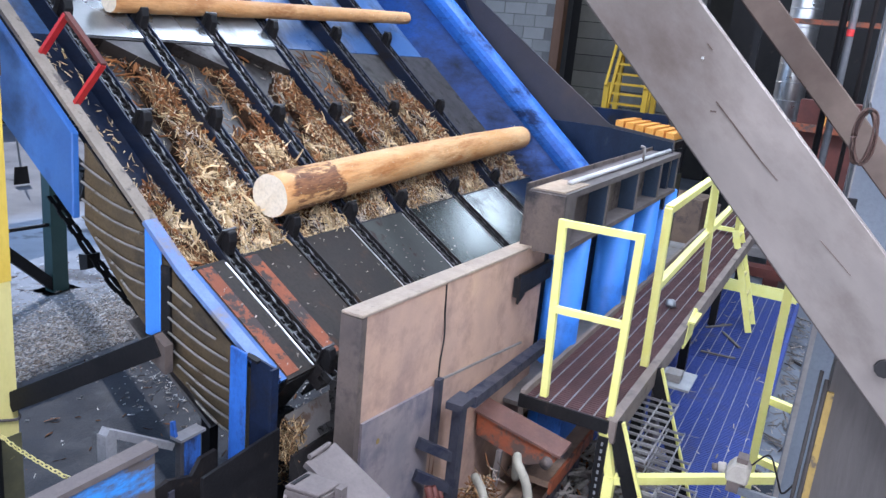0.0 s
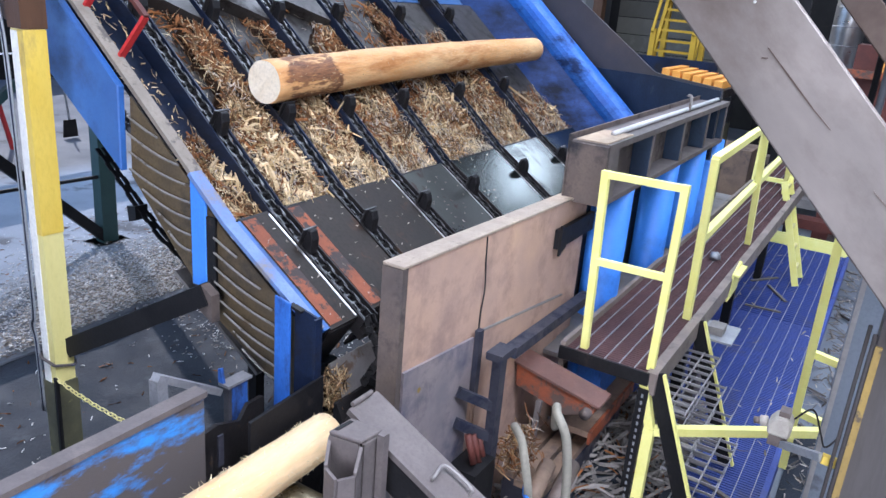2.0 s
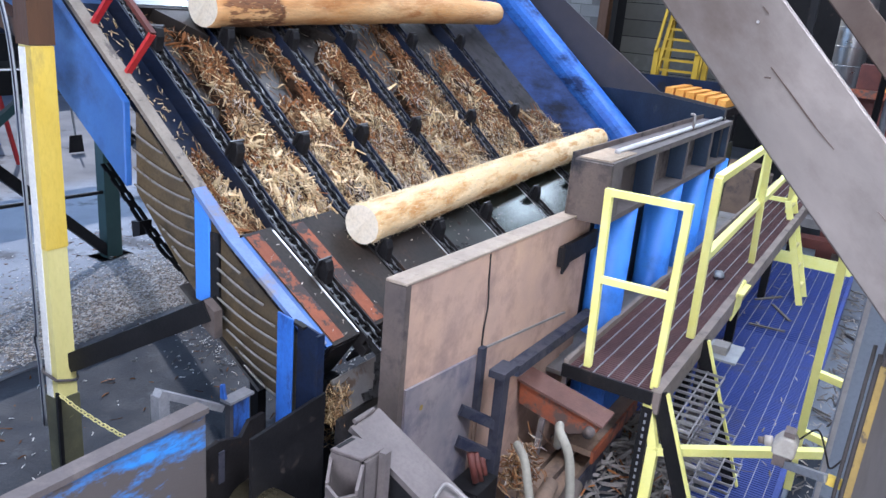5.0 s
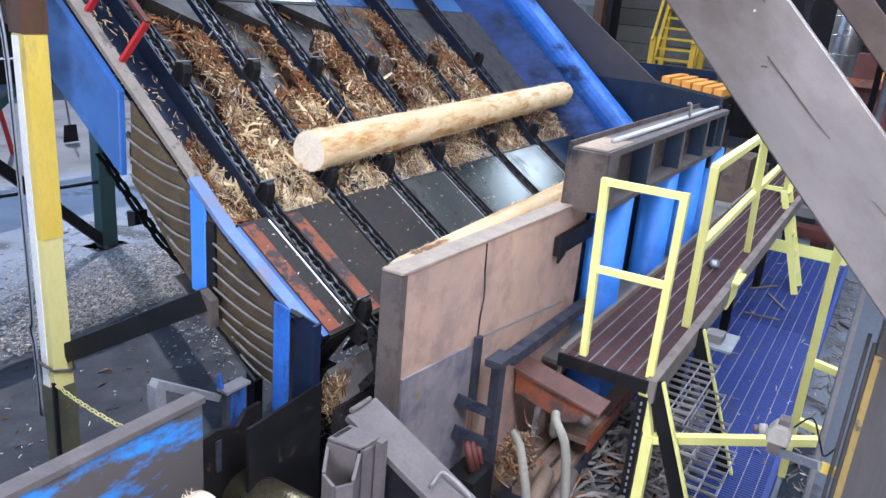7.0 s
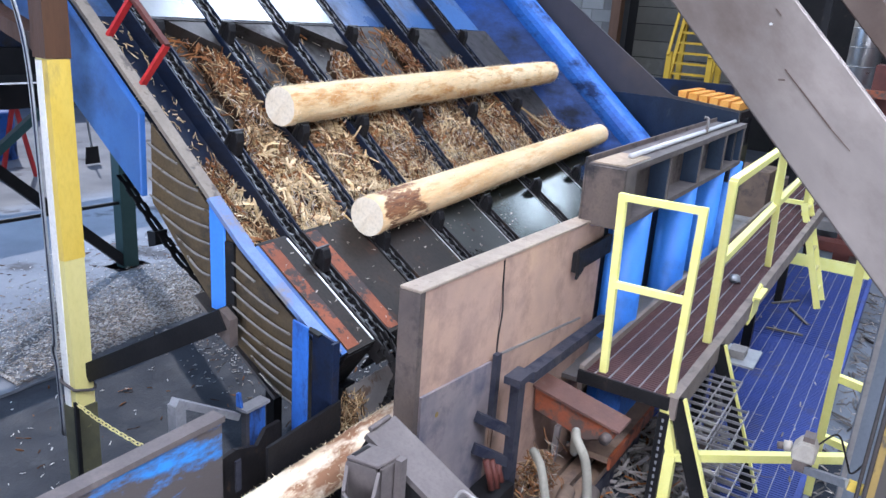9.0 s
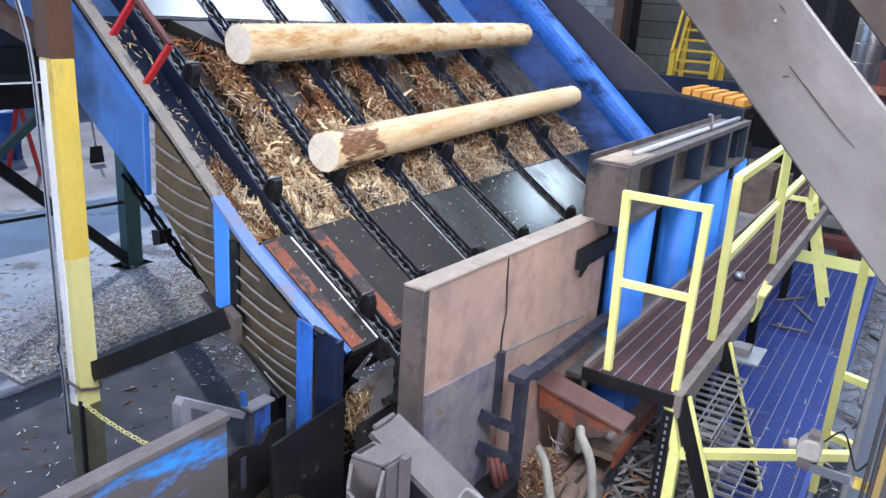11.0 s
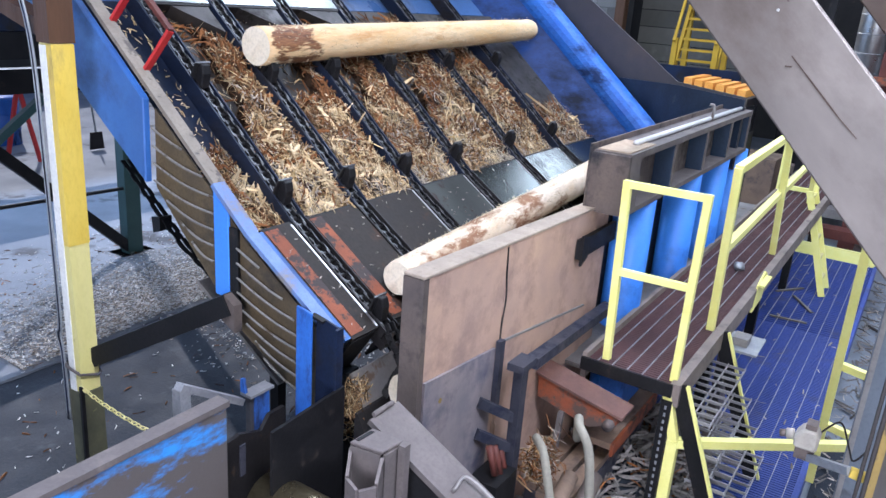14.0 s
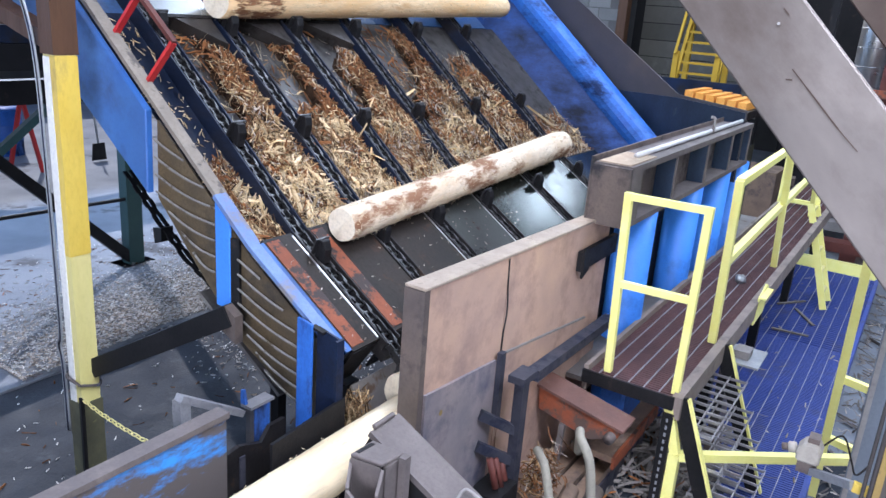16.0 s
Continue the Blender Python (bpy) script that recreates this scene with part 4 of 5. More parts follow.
def pick_pile(r):
    x, y = min(8.3, max(3.05, r.gauss(5.2, 1.35))), 6.0 + abs(r.gauss(0.1, 0.65)) if r.random() < 0.86 else min(5.9, max(3.2, r.gauss(4.9, 0.7)))
    if y < 5.95:
        x = x + 0.5 if x > 3.9 else r.uniform(4.1, 6.2)
    return Vector((x, y, max(pile(x, y), muck(x, y) if y < 5.95 else 0.032) + r.uniform(0.004, 0.02))), Vector((0, 0, 1)), Vector((1, 0, 0))


strips("floor_chips", CHIP_GREY, pick_pile, 9500, (0.015, 0.05), (0.006, 0.016), (0.003, 0.008), "grey and pale chips on the floor pile", lift=0.4, seed=91)
PALE_GREY = surf("bleached_chip", (0.72, 0.71, 0.69), (0.58, 0.57, 0.55), 0.85, 0.95, scale=9, island=0.3)
strips("floor_chips", PALE_GREY, pick_pile, 11000, (0.012, 0.042), (0.006, 0.015), (0.003, 0.008), "bleached pale chips on the floor pile", lift=0.4, seed=92)


def pick_floor(r):
    x = r.uniform(0.5, 8.5)
    y = r.uniform(5.96, 9.0) if r.random() < 0.7 else r.uniform(2.6, 5.9)
    return Vector((x, y, 0.034 if y > 5.94 else muck(x, y) + 0.006)), Vector((0, 0, 1)), Vector((1, 0, 0))


strips("floor_chips", PALE_GREY, pick_floor, 1300, (0.01, 0.05), (0.004, 0.014), (0.003, 0.006), "scattered chips on the concrete floor", lift=0.1, seed=93)
strips("floor_chips", CHIP_RED, pick_floor, 900, (0.02, 0.12), (0.005, 0.02), (0.003, 0.008), "scattered dark bark on the concrete floor", lift=0.1, seed=94)


# dirt whose colour also carries the deck's shade and its blue tint
DIRT = surf("shade_dark_dirt", (0.009, 0.013, 0.021), (0.020, 0.025, 0.035), 0.7, 0.95, scale=3, bump=0.7, fine=50, stain=(0.045, 0.05, 0.06), stain_scale=4, stain_at=0.58, soft=0.12)
heap("dirt_patch", "trodden dirt on the floor, darkened for shade under the deck", Matrix(), -0.5, 7.6, 2.2, 5.94, lambda x, y: muck(x, y) + 0.002, DIRT, 0.12, "dirt")


# rubble of bark under the catwalk
def rub(x, y):
    return 0.25 + 0.35 * math.exp(-((x - 4.3) / 0.9) ** 2 - ((y - 1.25) / 0.5) ** 2) + 0.06 * noise.noise(Vector((x * 4, y * 4, 9)))


heap("rubble_bed", "dark bed of broken bark and dirt", Matrix(), 2.5, 6.2, 0.35, 2.0, lambda x, y: rub(x, y) if y > 0.4 else 0.0, DIRT, 0.06)


def pick_rubble(r):
    x, y = r.uniform(3.0, 6.0), r.uniform(0.75, 1.55)
    return Vector((x, y, rub(x, y) + r.uniform(0.0, 0.06))), Vector((0, 0, 1)), Vector((0.6, -0.6, 0))


BARK_GREY = surf("grey_broken_bark", (0.13, 0.115, 0.105), (0.20, 0.18, 0.165), 0.85, 0.95, scale=8, bump=0.5, island=0.5)
strips("broken_bark", BARK_GREY, pick_rubble, 1500, (0.05, 0.30), (0.012, 0.045), (0.006, 0.02), "grey broken bark and slabs heaped below the catwalk", lift=0.6, seed=95)
strips("broken_bark", CHIP_RED, pick_rubble, 350, (0.04, 0.2), (0.008, 0.03), (0.005, 0.012), "brown bark strips heaped below the catwalk", lift=0.6, seed=96)


def pick_nest(r):
    return Vector((r.gauss(3.38, 0.06), r.gauss(1.38, 0.04), 0.86 + abs(r.gauss(0, 0.09)))), Vector((0.2, -0.5, 0.8)), Vector((0, 0, 0.5))


strips("bark_nest", CHIP_RED, pick_nest, 260, (0.03, 0.11), (0.003, 0.010), (0.003, 0.006), "orange-brown bark hanging on the hydraulic frame", lift=1.0, seed=97)
strips("bark_nest", CHIP_GREY, pick_nest, 220, (0.03, 0.10), (0.002, 0.006), (0.001, 0.003), "pale fibres hanging on the hydraulic frame", lift=1.0, seed=104)
strips("bark_nest", CHIP, pick_nest, 160, (0.04, 0.12), (0.004, 0.012), (0.003, 0.006), "brown slivers hanging on the hydraulic frame", lift=1.0, seed=98)


def pick_chute(r):
    return Vector((r.uniform(2.62, 3.0), r.uniform(2.0, 2.25), r.uniform(1.10, 1.30))), Vector((0, -0.5, 0.8)), Vector((1, 0, 0))


strips("bark_strips", CHIP_PALE, pick_chute, 300, (0.02, 0.08), (0.002, 0.008), (0.001, 0.003), "pale slivers spilling under the deck foot", lift=0.8, seed=105)
strips("bark_strips", CHIP, pick_chute, 260, (0.02, 0.1), (0.003, 0.012), (0.002, 0.005), "brown bark spilling under the deck foot", lift=0.8, seed=99)
def pick_spill(r):
    return Vector((r.gauss(2.55, 0.035), r.uniform(1.97, 2.06), r.uniform(1.36, 1.54))), Vector((0, -0.8, 0.6)), Vector((0.3, 0, 1))


strips("bark_strips", CHIP, pick_spill, 240, (0.02, 0.09), (0.002, 0.008), (0.001, 0.003), "straw-coloured bark spilling beside the plate", lift=0.9, seed=110)
strips("wood_slivers", CHIP_PALE, pick_spill, 120, (0.02, 0.07), (0.002, 0.006), (0.001, 0.003), "pale slivers spilling beside the plate", lift=0.9, seed=111)
foot = thing("foot_tray", "dark sloping steel tray under the deck foot", "tray", (2.9, 2.1, 0))
part("tray_plate", box(B(), 2.45, 6.4, -0.55, 0.15, -0.55, -0.53, DL), RAW, foot)
part("support", box(B(), 2.7, 2.8, 2.2, 2.3, 0.0, 1.45), BLACK, foot)
part("spill_plate", prism(B(), [(2.075, 1.545), (2.055, 1.562), (1.962, 1.37), (1.975, 1.30)], 2.56, 3.3), RAW, foot, "speckled grey spill plate", bevel=0.006)

# ---- red bracket on the side rail ----
rb = thing("red_bracket", "red painted steel bracket on the deck side rail", "bracket", (2.45, 3.45, 2.9))
part("leg", bar(B(), (2.45, 3.345, 2.845), (2.50, 3.205, 3.05), 0.018, 0.035, (1, 0, 0)), RED, rb)
part("leg", bar(B(), (2.45, 3.595, 3.06), (2.50, 3.455, 3.265), 0.018, 0.035, (1, 0, 0)), RED, rb)
part("crosspiece", bar(B(), (2.50, 3.20, 3.05), (2.50, 3.46, 3.27), 0.022, 0.03, (1, 0, 0)), DARK_RED, rb)

# ---- return chain under the deck ----
rc = thing("return_chain", "black slack return chain with lugs hanging below the deck", "conveyor chain", (2.75, 3.5, 1.9))
P = [Vector((2.6, 3.77, 2.30)), Vector((2.6, 3.49, 2.06)), Vector((2.6, 3.28, 1.90)), Vector((2.6, 3.04, 1.78)), Vector((2.6, 2.84, 1.71)), Vector((2.6, 2.6, 1.66))]
for a, c in zip(P[:-1], P[1:]):
    n = max(1, round((c - a).length / 0.056))
    for i in range(n):
        p, q = a.lerp(c, i / n), a.lerp(c, (i + 1) / n)
        b = B()
        w = 0.012 if i % 2 else 0.019
        for sx in (-w, w):
            bar(b, p + Vector((sx, 0, 0)), q + Vector((sx, 0, 0)), 0.007, 0.026, (1, 0, 0))
        part("link", b, BLACK, rc)
for p in (P[1], P[3]):
    part("lug", prism(B(), [(p.y - 0.05, p.z - 0.02), (p.y + 0.02, p.z - 0.03), (p.y + 0.01, p.z - 0.12), (p.y - 0.05, p.z - 0.10)], 2.56, 2.64), BLACK, rc)

# ---- beams under the deck ----
tie = thing("floor_tie_beam", "dark round steel tie between column and deck", "steel beam", (2.3, 3.1, 0))
part("tube", bar(B(), (2.22, 3.575, 1.285), (2.34, 2.62, 1.835), 0.105, 0.105), BLACK, tie, bevel=0.02)
part("gusset", prism(B(), [(2.57, 1.70), (2.68, 1.76), (2.64, 1.88), (2.57, 1.84)], 2.30, 2.35), BEAM, tie)
part("strut", box(B(), 2.60, 2.66, 2.58, 2.64, 0.0, 1.7), BLACK, tie)
lg = thing("deck_leg_frame", "dark green steel leg frame standing on the floor", "steel frame", (5.5, 7.95, 0))
TEAL = surf("dark_green_paint", (0.015, 0.045, 0.045), (0.03, 0.07, 0.065), 0.5, 0.6, scale=4)
part("leg", box(B(), 5.42, 5.62, 7.9, 8.05, 0.0, 5.6), TEAL, lg, bevel=0.01)
part("diagonal", bar(B(), (5.5, 7.95, 0.06), (3.4, 7.95, 2.05), 0.08, 0.12), BLACK, lg)
part("tie_rod", rod(B(), (5.5, 7.95, 0.85), (2.0, 7.95, 0.93), 0.022), BLACK, lg)
part("foot_plate", box(B(), 5.3, 5.75, 7.8, 8.15, 0.0, 0.03), BLACK, lg)
part("leg", box(B(), 1.9, 2.05, 7.9, 8.05, 0.0, 5.6), TEAL, lg, bevel=0.01)
part("high_beam", box(B(), 0.6, 5.6, 7.9, 8.05, 2.05, 2.3), BLACK, lg)
sh = thing("square_shovel", "dark shovel blade standing on the floor under the deck", "shovel", (8.68, 13.44, 0.03))
part("blade", prism(B(), [(8.53, 0.032), (8.83, 0.032), (8.80, 0.36), (8.56, 0.36)], 13.44, 13.47, "y"), STEEL_DARK, sh)
part("handle", rod(B(), (8.68, 13.46, 0.35), (8.70, 13.64, 1.25), 0.02), GALV, sh)

# ---- trough ----
for x in [-22.9 + 1.1 * k for k in range(22)] + [1.15, 2.0]:
    ro = thing("trough_roller", "greasy bronze-coloured conveyor roller in the trough", "roller", (x, 1.84, 1.0), group="trough rollers")
    drum = part("drum", rod(B(), (x, 1.62, 1.18), (x, 2.06, 1.18), 0.12, 24), ROLLER, ro, smooth=True)
    part("axle", rod(B(), (x, 1.55, 1.18), (x, 2.095, 1.18), 0.03), STEEL_DARK, drum, smooth=True)
    part("bearing", box(B(), x - 0.06, x + 0.06, 1.53, 1.61, 0.0, 1.24), BLACK, ro)
    part("bearing", box(B(), x - 0.06, x + 0.06, 2.061, 2.098, 0.0, 1.22), BLACK, ro)
bed = thing("trough_bed", "dark dished steel bed of the infeed trough", "trough", (2.0, 1.84, 0))
part("dish", prism(B(), [(1.705, 1.40), (1.72, 1.40), (1.77, 1.30), (1.91, 1.30), (1.96, 1.40), (1.98, 1.40), (1.98, 1.0), (1.705, 1.0)], 2.5, 6.9), STEEL_DARK, bed)
part("dish_hump", prism(B(), [(1.62, 1.16), (1.84, 1.26), (2.06, 1.16), (2.06, 1.0), (1.62, 1.0)], 1.3, 1.85), ROLLER, bed, "greasy rounded steel hump")
for x in (2.6, 4.4, 6.4):
    part("leg", box(B(), x, x + 0.1, 1.75, 1.93, 0.0, 1.0), BLACK, bed)

hood = thing("guard_lid", "grey steel guard lid with a bent rod handle", "machine guard", (2.1, 1.2, 1.2))
HM = Matrix.Translation((2.09, 1.51, 1.78)) @ Matrix.Rotation(radians(27), 4, "X")
lid = part("lid", box(B(), -0.09, 0.09, -0.62, 0.0, -0.025, 0.0, HM), DUSTY, hood, bevel=0.004)
part("side", box(B(), -0.088, -0.078, -0.60, -0.01, -0.16, -0.026, HM), BLACK, hood)
part("side", box(B(), 0.078, 0.088, -0.60, -0.01, -0.16, -0.026, HM), BLACK, hood)
part("hinge", rod(B(), (-0.07, 0.004, 0.012), (0.05, 0.004, 0.012), 0.010, 8, m=HM), DUSTY, lid)
part("handle", hose(B(), [HM @ Vector(p) for p in ((-0.045, -0.40, 0.0), (-0.045, -0.40, 0.028), (0.03, -0.40, 0.03), (0.04, -0.52, 0.03), (0.04, -0.53, 0.0))], 0.007, 6), RAW, lid, smooth=True)
part("stand", box(B(), 2.03, 2.15, 1.2, 1.3, 0.0, 1.50), BLACK, hood)
ch = thing("guide_channel", "grey steel guide channels standing by the trough", "steel channel", (2.0, 1.6, 0))
def upright_plate(p, q, zp, zq, thick=0.012):
    """A standing plate between two plan points with a sloping top edge."""
    p, q = Vector((*p, 0)), Vector((*q, 0))
    n = (q - p).normalized().cross(Vector((0, 0, 1))) * thick / 2
    bm = B()
    vs = [bm.verts.new(v) for v in (p - n, q - n, q + n, p + n, p - n + Vector((0, 0, zp)), q - n + Vector((0, 0, zq)), q + n + Vector((0, 0, zq)), p + n + Vector((0, 0, zp)))]
    for f in ((3, 2, 1, 0), (4, 5, 6, 7), (0, 1, 5, 4), (1, 2, 6, 5), (2, 3, 7, 6), (3, 0, 4, 7)):
        bm.faces.new([vs[i] for i in f])
    return bm


for p, q, zp, zq in (((1.84, 1.467), (1.858, 1.35), 1.77, 1.77), ((1.845, 1.471), (1.76, 1.417), 1.756, 1.707), ((1.755, 1.413), (1.733, 1.35), 1.702, 1.693), ((1.858, 1.341), (1.787, 1.31), 1.761, 1.707), ((1.782, 1.307), (1.737, 1.346), 1.698, 1.689), ((1.867, 1.339), (1.953, 1.33), 1.767, 1.77)):
    part("channel", upright_plate(p, q, zp, zq), DUSTY, ch)
part("cap_plate", prism(B(), [(1.836, 1.469), (1.955, 1.462), (1.966, 1.325), (1.854, 1.341)], 1.772, 1.785, "z"), DUSTY, ch, bevel=0.003)
part("slot", prism(B(), [(1.854, 1.460), (1.935, 1.454), (1.937, 1.438), (1.857, 1.444)], 1.7855, 1.7875, "z"), BLACK, ch, "dark slot in the cap")
part("flange_post", box(B(), 1.92, 1.955, 1.29, 1.318, 0.0, 1.79), DUSTY, ch, bevel=0.008)
part("leaf", bar(B(), (2.26, 1.60, 1.58), (2.30, 1.52, 1.15), 0.012, 0.08, (1, 0, 0)), SHEET, ch)

fr = thing("steel_chock", "bare steel angle frame behind the trough wall", "steel frame", (1.9, 2.25, 0))
part("upright", box(B(), 1.73, 1.78, 2.25, 2.30, 0.0, 1.74), CHOCK, fr)
part("top_angle", bar(B(), (1.74, 2.27, 1.755), (2.06, 2.27, 1.55), 0.045, 0.03), CHOCK, fr)
part("upright", box(B(), 2.07, 2.19, 2.22, 2.25, 0.0, 1.58), SHEET, fr)
part("paint_patch", box(B(), 2.09, 2.18, 2.216, 2.22, 1.40, 1.575), BLUE_SHADE, fr, "worn blue paint patch")
part("cap", box(B(), 2.06, 2.20, 2.205, 2.27, 1.582, 1.595), CHOCK, fr)
part("tooth", prism(B(), [(2.24, 1.597), (2.27, 1.597), (2.27, 1.66), (2.255, 1.665)], 2.06, 2.075), BLUE_SHADE, fr)
part("apron", prism(B(), [(1.85, 1.49), (1.93, 1.50), (2.05, 1.46), (2.10, 1.52), (2.19, 1.52), (2.19, 0.9), (1.85, 0.9)], 2.13, 2.15, "y"), STEEL_DARK, fr, "grimy notched apron plate")
part("bracket_strip", box(B(), 1.92, 1.95, 2.122, 2.129, 1.30, 1.45), GRIME, fr)

yc = thing("yellow_chain", "yellow safety chain hung from the column", "chain", (2.1, 3.2, 1.1))
P = [(2.08, 3.54, 1.16), (2.08, 3.38, 1.13), (2.08, 3.2, 1.115), (2.08, 3.0, 1.11), (2.08, 2.7, 1.16), (2.08, 2.35, 1.25)]
pts = [Vector(p) for p in P]
for a, c in zip(pts[:-1], pts[1:]):
    n = round((c - a).length / 0.032)
    for i in range(n):
        p, q = a.lerp(c, i / n), a.lerp(c, (i + 1.25) / n)
        d, side = (q - p).normalized(), Vector((1, 0, 0)) if i % 2 else (q - p).normalized().cross(Vector((1, 0, 0)))
        ring = [p + (q - p) * (0.5 - 0.5 * math.cos(k * math.pi / 4)) + side * 0.011 * math.sin(k * math.pi / 4) for k in range(9)]
        part("link", hose(B(), ring, 0.0035, 5, 1), YELLOW_OLD, yc)
part("hanging_tail", bar(B(), (2.08, 3.53, 1.16), (2.08, 3.54, 0.55), 0.02, 0.02, (1, 0, 0)), BLACK, yc)

# ---- hydraulic frame and arm in front of the stop plate ----
hf = thing("hydraulic_frame", "dark steel frame with an orange pivot arm before the stop plate", "hydraulic arm", (3.4, 1.45, 0))
part("upright", box(B(), 3.14, 3.21, 1.43, 1.48, 0.0, 1.555), GRIME, hf, bevel=0.005)
part("upright_cap", box(B(), 3.10, 3.25, 1.41, 1.50, 1.556, 1.595), GRIME, hf)
part("bracket", box(B(), 3.12, 3.165, 1.555, 1.584, 1.30, 1.68), GRIME, hf)
for z in (1.27, 1.09):
    part("rung", bar(B(), (2.99, 1.58, z + 0.12), (3.16, 1.46, z), 0.035, 0.05), GRIME, hf)
part("head_rail", bar(B(), (3.3, 1.46, 1.53), (4.6, 1.53, 1.42), 0.07, 0.06), GRIME, hf)
pivot_arm = part("arm", prism(B(), [(1.58, 1.275), (1.57, 1.13), (1.24, 1.05), (1.08, 1.12), (1.08, 1.165)], 3.68, 3.85), ORANGE, hf, "orange painted pivot arm", bevel=0.008)
part("arm_cover", prism(B(), [(1.585, 1.293), (1.05, 1.182), (1.05, 1.168), (1.585, 1.278)], 3.665, 3.86), REDBROWN, pivot_arm, "brown dusty arm cover")
part("pivot", rod(B(), (3.64, 1.12, 1.12), (3.88, 1.12, 1.12), 0.032, 16), BEAM, pivot_arm, smooth=True)
cover = part("board", box(B(), 3.84, 4.65, 1.145, 1.34, 0.86, 0.90), TAN, hf, "dusty tan cover board")
part("board_edge", box(B(), 3.84, 4.65, 1.125, 1.143, 0.82, 0.90), ORANGE, cover, "worn orange edge")
part("base", box(B(), 3.5, 4.6, 1.18, 1.5, 0.0, 0.70), GRIME, hf)
part("blue_housing", box(B(), 4.25, 4.6, 1.24, 1.40, 0.902, 1.16), BLUE_SHADE, hf, "dark blue housing", bevel=0.03)
for k in range(3):
    part("timber", box(B(), 3.32 + 0.05 * k, 4.25 - 0.04 * k, 1.19 + 0.105 * k, 1.27 + 0.105 * k, 0.702, 0.745), TAN, hf, "dusty grey-brown timber", bevel=0.008)
part("strut", bar(B(), (3.62, 1.40, 0.74), (3.66, 1.40, 1.10), 0.03, 0.03, (1, 0, 0)), DUSTY, hf)
part("cylinder", rod(B(), (3.45, 1.22, 0.86), (3.02, 1.16, 0.80), 0.045, 14), TAN, hf, smooth=True)
part("cylinder", rod(B(), (3.5, 1.10, 0.88), (3.05, 1.05, 0.80), 0.045, 14), BEAM, hf, smooth=True)
for k in range(3):
    part("valve_coil", rod(B(), (2.99 + 0.06 * k, 1.45, 1.02 - 0.03 * k), (2.99 + 0.06 * k, 1.50, 1.17 - 0.03 * k), 0.018, 10), DARK_RED, hf, "dark red valve coil", smooth=True)
part("valve_block", box(B(), 2.92, 3.135, 1.40, 1.56, 0.0, 1.0), BLACK, hf)
for name, pts in (("hose", ((3.3, 1.16, 1.20), (3.12, 1.10, 1.42), (3.0, 1.05, 1.46), (2.98, 0.98, 1.35), (2.97, 0.94, 1.05), (3.0, 0.95, 0.7))), ("hose", ((3.1, 1.3, 1.25), (3.02, 1.22, 1.24), (2.98, 1.17, 1.15), (2.97, 1.13, 1.0), (3.0, 1.12, 0.7)))):
    part(name, hose(B(), pts, 0.022, 10), RUBBER, hf, "grey hydraulic hose", smooth=True)
part("blue_hose", hose(B(), ((3.1, 1.2, 1.0), (2.98, 1.15, 0.98), (2.9, 1.1, 1.02)), 0.012, 8), BLUE_CLEAN, hf, smooth=True)
gs = thing("side_bracket", "black triangular steel bracket on the stop plate", "bracket", (4.3, 1.56, 1.9))
part("arm", box(B(), 4.05, 4.62, 1.565, 1.594, 1.88, 2.0), BLACK, gs)
part("wedge", prism(B(), [(4.05, 2.03), (4.14, 2.0), (4.14, 1.88), (4.05, 1.84)], 1.55, 1.564, "y"), BLACK, gs)

TAN_PALE = surf("pale_dusty_housing", (0.40, 0.36, 0.30), (0.32, 0.29, 0.25), 0.6, 0.75, scale=9)
# ---- small things on catwalk and platform ----
NEAR = Matrix.Translation(EYE) @ Matrix.Scale(0.5, 4) @ Matrix.Translation(-EYE)
mo = thing("photo_sensor", "dusty grey sensor housing on an arm from the timber post", "sensor", (2.2, 0.1, 2.13))
part("body", prism(B(), [(0.13, 1.0), (0.25, 1.0), (0.26, 1.06), (0.22, 1.12), (0.15, 1.125), (0.125, 1.08)], 4.34, 4.47, m=NEAR), TAN_PALE, mo, bevel=0.006)
part("lens_tube", rod(B(), (4.405, 0.261, 1.05), (4.405, 0.30, 1.04), 0.016, 14, m=NEAR), TAN_PALE, mo, smooth=True)
part("terminal_box", box(B(), 4.36, 4.45, 0.15, 0.21, 1.126, 1.155, m=NEAR), BEAM, mo, bevel=0.003)
part("cap", rod(B(), (4.405, 0.301, 1.04), (4.405, 0.335, 1.03), 0.011, 14, m=NEAR), BEAM, mo, smooth=True)
part("base", box(B(), 4.36, 4.5, 0.14, 0.24, 0.93, 0.999, m=NEAR), BEAM, mo)
part("arm", bar(B(), (2.2, 0.09, 2.118), (2.050, -0.026, 2.198), 0.018, 0.022), GALV, mo, "grey bracket arm")
part("arm_end", bar(B(), (2.050, -0.026, 2.198), Vector((2.050, -0.026, 2.198)) + Vector((0.01, -0.056, -0.01)), 0.02, 0.024), YELLOW_DEEP, mo, "yellow arm clamp")
part("lead", hose(B(), [NEAR @ Vector(p) for p in ((4.45, 0.14, 1.08), (4.5, 0.05, 1.16), (4.55, -0.02, 1.0), (4.6, -0.06, 0.9), (4.6, -0.12, 1.0))], 0.003, 6), CABLE, mo)
yk = thing("yellow_bracket", "yellow folded steel bracket on the catwalk edge", "bracket", (6.2, 0.84, 1.2))
part("face", prism(B(), [(5.9, 1.16), (6.25, 1.18), (6.3, 1.38), (6.2, 1.42), (5.98, 1.36)], 0.835, 0.85, "y"), YELLOW, yk)
part("flange", box(B(), 5.95, 6.25, 0.79, 0.834, 1.36, 1.375), YELLOW, yk)
